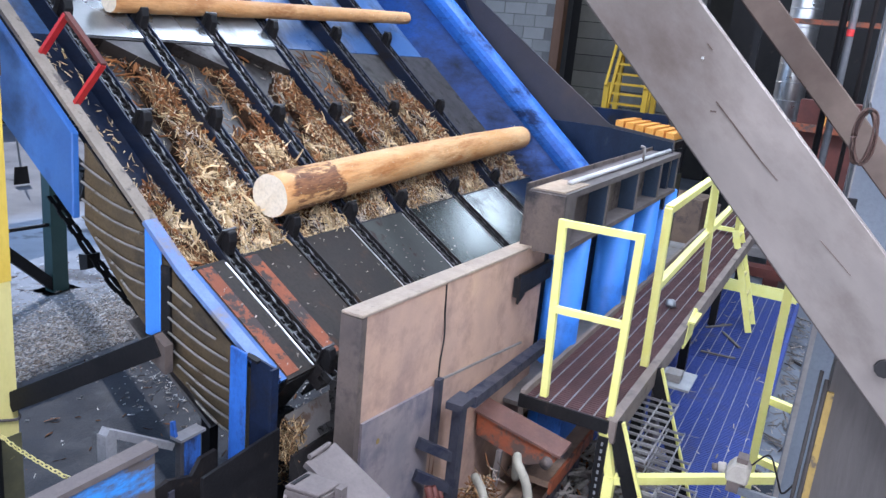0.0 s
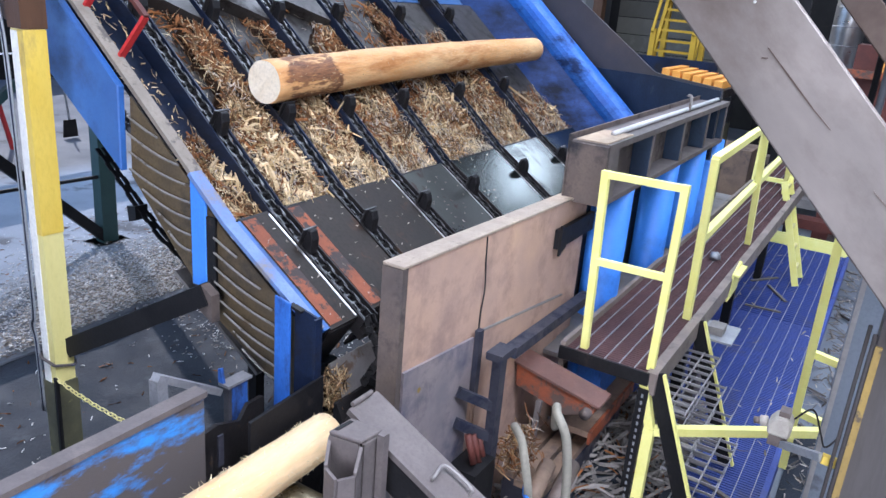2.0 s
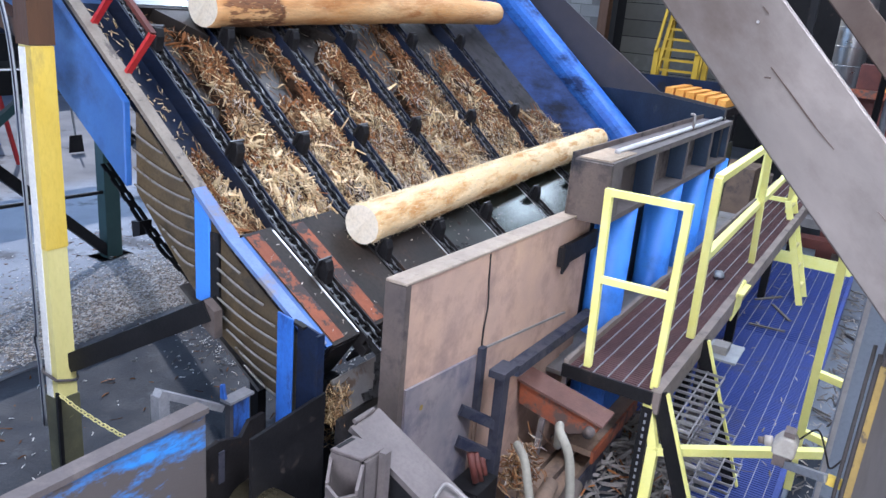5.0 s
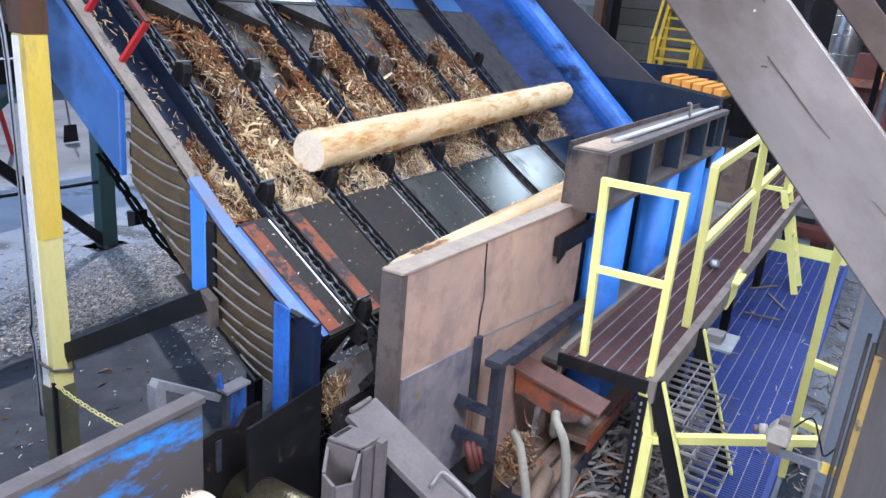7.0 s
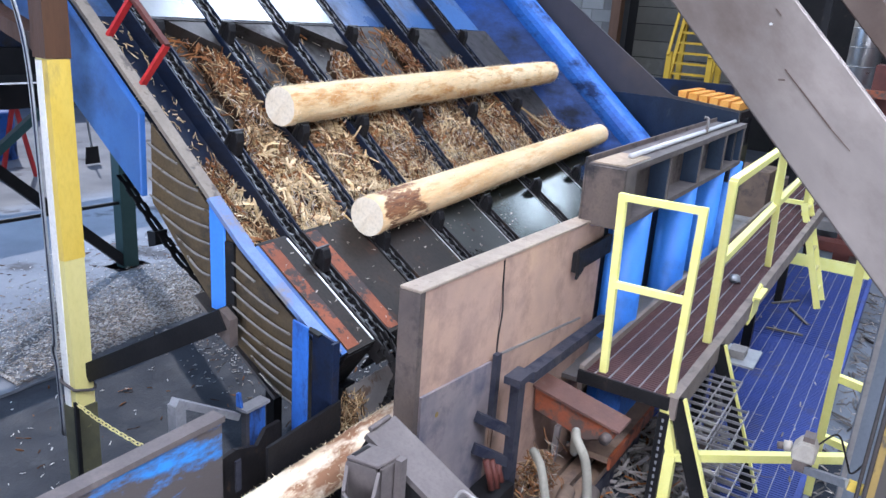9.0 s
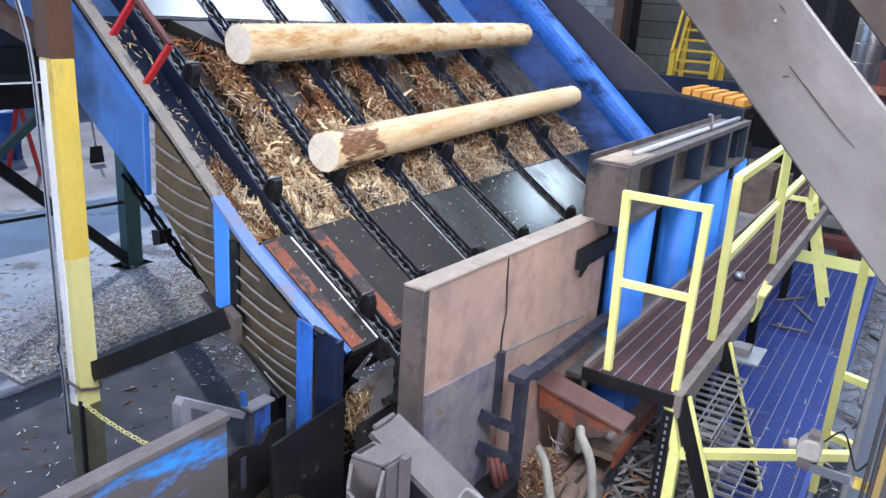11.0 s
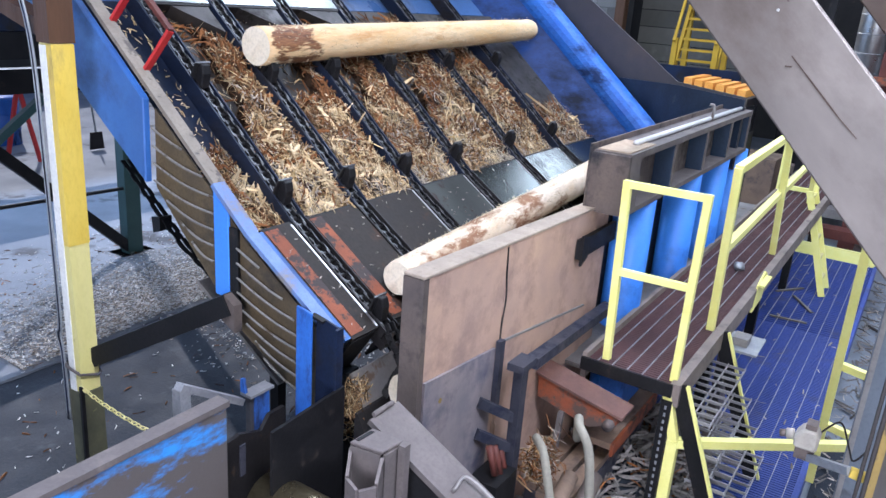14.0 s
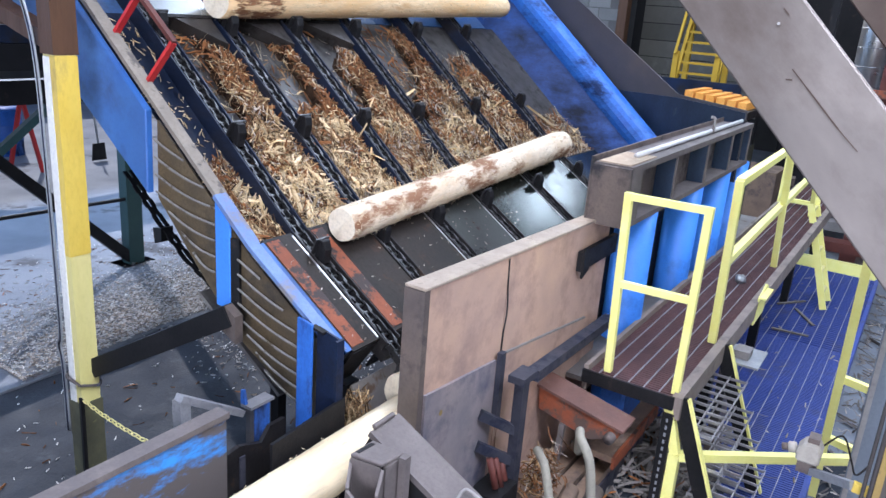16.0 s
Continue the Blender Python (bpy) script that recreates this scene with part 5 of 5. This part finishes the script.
jb = thing("mounting_plate", "grey bolted plate at the stair head", "steel plate", (5.1, 0.8, 1.2))
part("plate", box(B(), 4.97, 5.3, 0.62, 0.86, 1.20, 1.215), GALV, jb)
part("box", box(B(), 5.05, 5.18, 0.70, 0.80, 1.216, 1.27), RAW, jb, bevel=0.01)
part("bearer", box(B(), 5.0, 5.25, 0.80, 0.86, 0.35, 1.199), BEAM, jb)
ld = thing("yellow_ladder", "yellow steel ladder with dirty rungs leaning on the platform", "ladder", (9.3, 0.8, 0.35))
for x in (9.25, 9.62):
    part("stile", bar(B(), (x, 0.62, 0.35), (x, 0.98, 1.52), 0.03, 0.07, (0, 1, 0)), YELLOW, ld)
for k in range(5):
    part("rung", bar(B(), (9.25, 0.67 + 0.07 * k, 0.52 + 0.23 * k), (9.62, 0.67 + 0.07 * k, 0.52 + 0.23 * k), 0.03, 0.03), YELLOW_OLD, ld)
cl = thing("dropped_rag", "pale crumpled lump lying on the grating", "rag", (6.4, 1.1, 1.32))
b = B()
bmesh.ops.create_icosphere(b, subdivisions=2, radius=0.06, matrix=Matrix.Translation((6.4, 1.08, 1.355)) @ Matrix.Diagonal((1.3, 0.7, 0.5, 1)))
for v in b.verts:
    v.co += Vector((0.03, 0.03, 0.02)) * noise.noise(v.co * 22)
part("lump", b, GALV, cl, smooth=True)
for x0, y0, ln, yaw in ((4.55, 0.40, 0.7, 62), (8.2, 0.8, 0.6, 95), (8.8, 0.75, 0.8, 30), (9.2, 0.95, 0.7, -35)):
    st = Vector((math.cos(radians(yaw)), math.sin(radians(yaw)), 0)) * ln * 0.5
    lath = part("lath", bar(B(), Vector((x0, y0, 0.362)) - st * 0.6, Vector((x0, y0, 0.362)) + st * 0.6, 0.03, 0.016), BARK_GREY)
    tagged(lath, "grey splintered lath lying on the blue grating", "wood debris")


def pick_plat(r):
    return Vector((r.uniform(4.6, 10.5), r.uniform(0.25, 1.35), 0.358)), Vector((0, 0, 1)), Vector((1, 0, 0))


strips("platform_chips", CHIP_GREY, pick_plat, 60, (0.02, 0.12), (0.004, 0.02), (0.003, 0.006), "grey splinters scattered on the blue grating", lift=0.1, seed=103)

ps = thing("perforated_strut", "black perforated steel strut beside the corner post", "strut", (3.95, 0.9, 0))
strip = part("strip", box(B(), 3.93, 3.945, 0.865, 0.925, 0.0, 1.235), BLACK, ps)
for k in range(26):
    part("hole_rim", box(B(), 3.927, 3.93, 0.888, 0.900, 0.06 + 0.045 * k, 0.082 + 0.045 * k), GALV, strip)
fe = thing("end_railing", "yellow tube railing closing the far end of the catwalk", "railing", (9.9, 1.2, 1.32))
tube_frame(fe, "post", [((9.9, 1.40, 1.32), (9.9, 1.40, 2.45)), ((9.9, 0.98, 1.32), (9.9, 0.98, 2.45))], 0.05)
tube_frame(fe, "rail", [((9.9, 1.40, 2.43), (9.9, 0.98, 2.43)), ((9.9, 1.40, 1.90), (9.9, 0.98, 1.90)), ((9.9, 1.40, 1.40), (9.9, 0.98, 1.40))], 0.05)

# ---- litter on the floor beside the lower platform ----
def pick_side(r):
    x, y = r.uniform(4.4, 11.5), r.gauss(-0.35, 0.3)
    return Vector((x, min(0.12, y), 0.02 + 0.03 * r.random())), Vector((0, 0, 1)), Vector((0.8, 0.4, 0))


heap("dirt_patch", "dark dirt and bark on the floor beside the platform", Matrix(), 3.6, 6.4, -1.6, 0.15, lambda x, y: 0.012 + 0.02 * noise.noise(Vector((x * 3, y * 3, 7))), DIRT, 0.1, "dirt")
strips("broken_bark", BARK_GREY, pick_side, 900, (0.04, 0.26), (0.008, 0.035), (0.004, 0.014), "grey broken bark beside the lower platform", lift=0.4, seed=106)
strips("wood_slivers", CHIP_GREY, pick_side, 700, (0.02, 0.12), (0.004, 0.016), (0.002, 0.006), "pale slivers beside the lower platform", lift=0.4, seed=107)
for k in range(3):
    y = -0.05 - 0.22 * k
    cb = hose(B(), [(9.6 - 0.5 * k, y + 0.16, 0.03), (9.2 - 0.5 * k, y - 0.1, 0.06), (8.7 - 0.4 * k, y - 0.3, 0.03), (8.3, y - 0.55, 0.03)], 0.018, 7)
    tagged(part("cable", cb, CABLE, smooth=True), "black cable lying on the floor beside the platform", "cable")

# ---- far end of the hall ----
for k, (x, y0, y1, z, c) in enumerate(((11.4, 0.3, 1.9, 0.32, BEAM), (12.0, 0.2, 2.2, 0.5, DARK_RED), (12.8, 0.1, 2.4, 0.62, RAW), (13.6, 0.0, 2.8, 0.75, DARK_RED), (14.5, -0.2, 3.2, 0.9, BEAM))):
    bd = thing("skid_beam", "dusty painted cross beam beyond the platform", "steel beam", (x, 1.0, 0), group="cross beams beyond the platform")
    part("beam", box(B(), x, x + 0.3, y0, y1, z - 0.14, z), c, bd, bevel=0.01)
    part("support", box(B(), x + 0.05, x + 0.25, y0 + 0.2, y0 + 0.35, 0.0, z - 0.14), BEAM, bd)
    part("support", box(B(), x + 0.05, x + 0.25, y1 - 0.35, y1 - 0.2, 0.0, z - 0.14), BEAM, bd)
tagged(part("far_box", box(B(), 12.6, 13.4, 1.9, 2.8, 0.0, 1.25), TAN, bevel=0.02), "tan painted machine housing in the hall", "machine housing")
ob_ = thing("roller_table", "pale orange bars of a roller table behind the beam", "roller table", (10.2, 2.3, 0))
for k in range(6):
    y = 1.95 + 0.13 * k
    part("bar", box(B(), 9.7, 10.6, y, y + 0.10, 2.40 + 0.015 * k, 2.49 + 0.015 * k), ORANGE_BAR, ob_, bevel=0.02)
part("frame", box(B(), 9.6, 10.7, 1.9, 2.75, 2.30, 2.395), BLACK, ob_)
for y in (2.0, 2.6):
    part("leg", box(B(), 10.1, 10.2, y, y + 0.1, 0.0, 2.3), BLACK, ob_)
part("side_board", box(B(), 10.9, 10.95, 2.3, 3.9, 0.0, 2.62), BLUE_DARK, ob_)

yst = thing("yellow_stair", "yellow steel stair tower in the hall", "stair", (12.8, 3.3, 0))
for y in (3.06, 3.70):
    part("stringer", bar(B(), (12.3, y - 0.05, 2.2), (13.1, y, 3.62), 0.05, 0.12), YELLOW_DIM, yst)
    part("column", box(B(), 13.05, 13.13, y - 0.04, y + 0.04, 0.0, 4.7), YELLOW_DIM, yst)
    part("handrail", bar(B(), (12.2, y - 0.05, 2.9), (13.1, y, 4.5), 0.04, 0.04), YELLOW_DIM, yst)
    part("column", box(B(), 12.25, 12.33, y - 0.09, y - 0.01, 0.0, 2.95), YELLOW_DIM, yst)
for k in range(9):
    f = (k + 0.5) / 9
    part("tread", box(B(), 12.3 + 0.8 * f - 0.04, 12.3 + 0.8 * f + 0.06, 3.04, 3.70, 2.2 + 1.42 * f, 2.235 + 1.42 * f), YELLOW_DIM, yst)
part("landing", box(B(), 13.1, 14.4, 2.84, 3.79, 3.60, 3.66), YELLOW_DIM, yst)
for y in (2.89, 3.74):
    part("landing_rail", box(B(), 13.1, 14.4, y, y + 0.04, 4.6, 4.65), YELLOW_DIM, yst)
    part("landing_rail", box(B(), 13.1, 14.4, y, y + 0.04, 4.15, 4.19), YELLOW_DIM, yst)
for y in (2.94, 3.69):
    part("landing_leg", box(B(), 14.3, 14.38, y - 0.04, y + 0.04, 0.0, 3.6), YELLOW_DIM, yst)

du = thing("round_duct", "shiny galvanised round duct with seams", "duct", (14.0, 1.08, 0))
pipe = part("pipe", rod(B(), (14.0, 1.08, 0.0), (14.0, 1.08, 7.3), 0.24, 28), PIPE, du, smooth=True)
for k in range(24):
    part("seam", rod(B(), (14.0, 1.08, 0.3 + 0.29 * k), (14.0, 1.08, 0.315 + 0.29 * k), 0.246, 28), GALV, pipe, smooth=True)
om = thing("orange_machine", "orange and dark red machine frame deep in the hall", "machine", (12.5, 0.4, 0))
part("frame", box(B(), 12.4, 12.5, -0.3, 0.95, 2.55, 2.66), ORANGE, om)
part("frame", box(B(), 12.4, 12.5, 0.40, 0.46, 2.66, 3.2), ORANGE_BAR, om)
part("frame", box(B(), 12.4, 12.5, -0.3, 1.6, 4.05, 4.12), ORANGE, om)
part("body", box(B(), 12.6, 13.3, -0.5, 0.8, 0.0, 3.0), DARK_RED, om, bevel=0.03)
part("leg", box(B(), 12.4, 12.5, 1.5, 1.6, 0.0, 4.05), BLACK, om)
part("leg", box(B(), 12.4, 12.5, -0.3, -0.2, 0.0, 4.05), BLACK, om)
tagged(part("dark_machine", box(B(), 16.5, 18.5, -1.5, 2.6, 0.0, 5.4), BLACK, bevel=0.05), "dark machine housing deep in the hall", "machine")

# ---- grey cabinet, conduits and cable coil beside the timber post ----
CABINET = surf("blue_grey_cabinet", (0.15, 0.17, 0.20), (0.11, 0.125, 0.15), 0.5, 0.65, scale=2, stain=(0.08, 0.085, 0.095), stain_scale=3, stain_at=0.58)
cb = thing("grey_cabinet", "tall blue-grey steel cabinet beside the timber post", "electrical cabinet", (3.4, -0.3, 0))
housing = part("housing", box(B(), 3.25, 3.65, -0.7, -0.005, 0.0, 6.0), CABINET, cb, bevel=0.01)
part("door_edge", box(B(), 3.242, 3.25, -0.03, -0.01, 0.4, 5.8), RAW, housing)
for y, r, c in ((0.118, 0.013, GALV), (0.150, 0.012, BLACK), (0.012, 0.006, GALV), (0.055, 0.008, CABLE)):
    part("conduit", rod(B(), (3.22, y - 0.03, 2.86), (3.22, y - 0.03, 6.0), r, 10), c, cb, smooth=True)
part("conduit_clamp", box(B(), 3.2, 3.25, -0.06, 0.10, 2.84, 2.88), BLACK, cb)
part("red_cap", rod(B(), (3.20, 0.088, 3.46), (3.20, 0.088, 3.485), 0.013, 10), RED, cb, "red pipe marker")
COIL = surf("brown_cable", (0.045, 0.022, 0.016), (0.075, 0.040, 0.030), 0.5, 0.7, scale=8)
co = thing("cable_coil", "dark brown coiled cable hung beside the post", "cable coil", (2.55, -0.03, 3.15))
for k in range(9):
    b = B()
    wide, high, lean = 0.020 + 0.0022 * ((k * 5) % 7), 0.074 + 0.003 * (k % 4), 0.010 * math.sin(2.3 * k)
    pts = [(2.55 + 0.007 * k, -0.026 + lean * math.sin(a) + wide * math.cos(a), 3.15 + high * math.sin(a)) for a in (2 * math.pi * i / 14 for i in range(15))]
    part("turn", hose(b, pts, 0.0028, 6, 3), COIL, co, smooth=True)
part("hook", rod(B(), (2.54, -0.026, 3.226), (3.262, -0.026, 3.232), 0.006, 6), BLACK, co)

# ---- left background, beyond the deck ----
rk = thing("outfeed_bridge", "dark and blue timber-floored outfeed bridge beyond the deck", "conveyor bridge", (5.0, 12.0, 0))
part("girder", box(B(), 2.0, 8.6, 11.8, 12.0, 1.95, 2.35), BLACK, rk)
part("side_board", box(B(), 2.0, 8.6, 11.82, 11.98, 2.36, 2.62), BLUE_DARK, rk)
part("deck_boards", box(B(), 2.0, 8.6, 12.0, 13.6, 2.62, 2.72), TIMBER_BROWN, rk)
part("top_rail", box(B(), 2.0, 8.6, 13.4, 13.5, 3.3, 3.42), BLUE_CLEAN, rk)
for x in (2.2, 6.9):
    part("leg", box(B(), x, x + 0.2, 11.8, 12.0, 0.0, 1.95), BLACK, rk)
part("strut", bar(B(), (6.9, 11.75, 1.5), (5.2, 11.75, 0.2), 0.12, 0.12), TEAL, rk)
for x, y, c in ((7.75, 15.0, BLUE_SHADE), (8.15, 15.9, BLUE_SHADE)):
    dr = thing("drum", "steel drum standing on the yard floor", "drum", (x, y, 0), group="drums")
    shell = part("shell", rod(B(), (x, y, 0.0), (x, y, 0.9), 0.29, 20), c, dr, smooth=True)
    for z in (0.02, 0.3, 0.6, 0.88):
        part("hoop", rod(B(), (x, y, z - 0.012), (x, y, z + 0.012), 0.30, 20), c, shell, smooth=True)
rs = thing("red_stand", "red painted tripod stand", "stand", (6.9, 13.2, 0))
part("leg", bar(B(), (6.8, 13.2, 0.0), (7.15, 13.2, 1.5), 0.06, 0.06), RED, rs)
part("leg", bar(B(), (7.4, 13.2, 0.0), (7.1, 13.2, 1.5), 0.06, 0.06), RED, rs)
far = thing("far_shed", "dark timber shed across the yard", "shed", (6, 24, 0))
part("shed_wall", box(B(), -14, 34, 24, 24.4, 0.0, 4.2), WALLM, far)
part("shed_roof", box(B(), -14, 34, 22.5, 26, 4.2, 4.5), ROOF, far)

# ---- block wall at the end of the hall ----
bw = tagged(part("wall_block", box(B(), 13.2, 13.5, 4.98, 11.0, 0.0, 7.05), MORTAR), "grey concrete block wall", "wall", kind="structure")
tagged(part("wall_recess", box(B(), 13.9, 14.1, 2.6, 4.98, 0.0, 7.05), BLACK), "dull grey boarded wall", "wall", kind="structure")
for k in range(11):
    plank = part("plank", box(B(), 13.872, 13.899, 2.62, 4.81, 1.9 + 0.29 * k, 2.176 + 0.29 * k), RENDERED, bpy.data.objects["wall_recess"], bevel=0.006)
wp = tagged(part("wall_post", box(B(), 13.0, 13.19, 4.82, 4.98, 0.0, 7.05), TIMBER_BROWN), "brown timber wall post", "post")
block_mesh = None
for row in range(12):
    for col in range(8):
        y = 5.0 + col * 0.41 + (0.2 if row % 2 else 0.0)
        z = 2.1 + row * 0.205
        if block_mesh is None:
            ob = part("block", box(B(), -0.012, 0.0, 0.0, 0.395, 0.0, 0.19), BLOCK)
            block_mesh = ob.data
        else:
            ob = new("block", block_mesh)
        ob.parent = bw
        ob.location = (13.199, y, z)
st = thing("sheet_strut", "dark blue steel strut on the side sheet", "strut", (7.37, 3.7, 3.4))
part("channel", bar(B(), (7.37, 3.60, 3.30), (7.37, 4.30, 4.5), 0.05, 0.07, (0, 1, 0)), BLUE_DARK, st)


# ---- logs ----
def ridge(v, amp):
    return amp * (noise.noise(v * 3.0) + 0.5 * noise.noise(v * 9.0))


def make_log(name, label, length, r0, r1, wood, fuzz=0, bow=0.0, seed=1.0):
    """A log along local x from its near end; its axis is the object's x axis."""
    ob = thing(name, label, "log", group="logs on the deck")
    bm = B()
    NS, NX = 28, 60
    rings = []
    for i in range(NX + 1):
        u = i / NX
        x = u * length
        r = r0 + (r1 - r0) * u
        if i == 0 or i == NX:
            r *= 0.965
        off = bow * math.sin(math.pi * u)
        ring = []
        for j in range(NS):
            a = 2 * math.pi * j / NS
            d = Vector((0, math.cos(a), math.sin(a)))
            rr = r * (1 + ridge(Vector((x * 1.2 + seed * 7, d.y, d.z)), 0.035))
            ring.append(bm.verts.new((x, d.y * rr, d.z * rr + off)))
        rings.append(ring)
    for i in range(NX):
        for j in range(NS):
            f = bm.faces.new((rings[i][j], rings[i + 1][j], rings[i + 1][(j + 1) % NS], rings[i][(j + 1) % NS]))
            f.smooth = True
    for ring in (rings[0][::-1], rings[-1]):
        f = bm.faces.new(ring)
        f.material_index = 1
    bmesh.ops.recalc_face_normals(bm, faces=bm.faces)
    body = part("log_body", bm, [wood, LOG_END], ob)
    if fuzz:
        b = B()
        r = random.Random(int(seed * 100))
        for k in range(fuzz):
            u = r.random()
            a = r.uniform(0, 2 * math.pi)
            rad = (r0 + (r1 - r0) * u) * 0.98
            p = Vector((u * length, math.cos(a) * rad, math.sin(a) * rad + bow * math.sin(math.pi * u)))
            d = Vector((r.uniform(-1, 1), math.cos(a) * r.uniform(0.2, 1) + r.uniform(-.5, .5), math.sin(a) * r.uniform(0.2, 1) + r.uniform(-.5, .5))).normalized()
            ln = r.uniform(0.006, 0.026)
            rod(b, p, p + d * ln, 0.0015, 3, 0.0005)
        fz = part("fibre", b, FIBRE, body, "loose pale wood fibre")
        fz["kind"] = "stuff"
    return ob


SPEED = 0.2315


def along(s, h):
    """Height h over the deck surface at s metres above its knee: y and z."""
    m = DU if s >= 0 else DL
    v = m @ Vector((0, s, h))
    if abs(s) < 0.12:
        k = (s + 0.12) / 0.24
        v = (DL @ Vector((0, s, h))).lerp(DU @ Vector((0, s, h)), k)
    return v


def slope_at(s):
    return 34 + 7 * min(1, max(0, (s + 0.12) / 0.24))


def make_chain(lugged):
    seg = thing("chain_run", "black greasy roller chain with a raised lug" if lugged else "black greasy stretch of roller chain", "conveyor chain", group="deck chains")
    links = B()
    n, pitch = 4, 0.79 / 16
    for i in range(n):
        y0 = -0.79 / 8 + i * pitch
        w = 0.020 if i % 2 else 0.030
        for sx in (-1, 1):
            box(links, sx * w - 0.004, sx * w + 0.004, y0 - 0.008, y0 + pitch + 0.008, -0.020, 0.020)
        rod(links, (-0.034, y0, 0), (0.034, y0, 0), 0.010, 6)
    part("link_strand", links, CHAIN_STEEL, seg)["kind"] = "stuff"
    if not lugged:
        return seg
    lug = prism(B(), [(-0.075, 0.012), (-0.005, 0.012), (0.018, 0.105), (-0.004, 0.115), (-0.040, 0.085)], -0.028, 0.028, "x")
    lug_ob = part("lug", lug, BLACK, seg, bevel=0.004)
    part("lug_face", prism(B(), [(-0.001, 0.012), (0.005, 0.012), (0.027, 0.108), (0.019, 0.108)], -0.05, 0.05, "x"), CHAIN_STEEL, lug_ob)
    return seg


def chain_pose(x, s):
    """The pose of a chain run whose lug is at s: along the deck, round the foot sprocket, and back below."""
    if s >= -0.72:
        v = along(s, -0.022)
        return pose(x, v.y, v.z, slope_at(s), 0, 0)
    r, c = 0.2, DL @ Vector((0, -0.72, -0.222))
    turn = min((-0.72 - s) / r, math.pi)
    a = radians(34) + turn
    v = c + r * Vector((0, -math.sin(a), math.cos(a)))
    over = -0.72 - r * math.pi - s
    if over > 0:
        v += over * Vector((0, math.cos(radians(34)), math.sin(radians(34))))
    return pose(x, v.y, v.z, math.degrees(a), 0, 0)


def log_rows(x0, skew, s0, radius, roll_rate=0.0, enter=None, rise=None, length=3.65, trough=(1.822, 1.42), hop=None):
    """Rows of a log: rides into the trough along x, is lifted, then rides up the deck with the chain (s = s0 + SPEED t)."""
    rows = []
    for i in range(65):
        t = i * 0.25
        s = s0 + SPEED * t
        v = along(s, radius + 0.008)
        x = x0
        y, z, yaw = v.y, v.z, skew
        if rise is not None and t < rise:
            k = min(1.0, max(0.0, (t - rise + 1.4) / 1.4))
            k = k * k * (3 - 2 * k)
            e = along(s0 + SPEED * rise, radius + 0.008)
            y, z = trough[0] + (e.y - trough[0]) * k, trough[1] + (e.z - trough[1]) * k
            yaw = skew * k
        if enter is not None:
            x = min(x0, 2.2 - length + 1.4 * (t - enter))
        if hop:
            z += hop[1] * math.exp(-((t - hop[0]) / 0.24) ** 2)
        rows.append((t, Matrix.Translation((x, y, z)) @ Matrix.Rotation(radians(yaw), 4, "Z") @ Matrix.Rotation(radians(yaw * 0.87), 4, "Y").inverted() @ Matrix.Rotation(radians(roll_rate * t), 4, "X")))
    return rows


log_z = make_log("log", "peeled orange-brown softwood log with sawn ends", 3.5, 0.060, 0.055, LOG_WOOD, seed=3.1, fuzz=200)
log_a = make_log("log", "peeled softwood log with dark bark near one end", 3.66, 0.122, 0.105, LOG_A, bow=0.018, seed=1.3, fuzz=500)
log_b = make_log("log", "pale freshly debarked log with loose fibres", 3.7, 0.112, 0.10, LOG_PALE, seed=5.2, fuzz=4500)
log_c = make_log("log", "debarked log with a ring of dark bark near one end", 3.62, 0.112, 0.092, LOG_C, seed=2.4, fuzz=1800)
log_d = make_log("log", "half barked pale log with brown bark patches", 2.92, 0.090, 0.106, LOG_MIX, seed=6.6, fuzz=2200)
log_e = make_log("log", "pale debarked log waiting in the trough", 2.75, 0.115, 0.10, LOG_CREAM, seed=8.1, fuzz=500)
log_f = make_log("log", "pale debarked log riding into the trough", 3.6, 0.12, 0.11, LOG_CREAM, seed=9.4, fuzz=700)
lugged_run, plain_run = make_chain(True), make_chain(False)
RUNS = []
for x in CHAINS:
    for k in range(-24, 16):
        kind = plain_run if k % 4 else lugged_run
        taken = any(r[0] is kind for r in RUNS)
        RUNS.append((copy_thing(kind, Matrix()) if taken else kind, x, 0.10 + 0.79 / 4 * k))


def motions():
    for ob, x, s0 in RUNS:
        walk(ob, [(i * 0.5, chain_pose(x, s0 + SPEED * i * 0.5)) for i in range(33)])
    walk(log_z, log_rows(3.045, 2.8, 1.725, 0.058))
    walk(log_a, log_rows(3.12, 1.5, 0.245, 0.115))
    walk(log_b, log_rows(3.12, 1.5, -1.355, 0.108, rise=3.68))
    walk(log_c, log_rows(3.16, 1.8, -2.17, 0.108, enter=1.95, rise=7.48, length=3.62))
    walk(log_d, log_rows(2.91, 2.4, -3.795, 0.095, enter=7.42, rise=13.85, length=2.92))
    walk(log_e, log_rows(2.70, 2.0, -4.58, 0.11, enter=11.4, rise=17.0, length=2.75, hop=(14.38, 0.53)))
    walk(log_f, log_rows(3.1, 2.0, -6.1, 0.11, enter=15.42, rise=24.0, length=3.6))


motions()
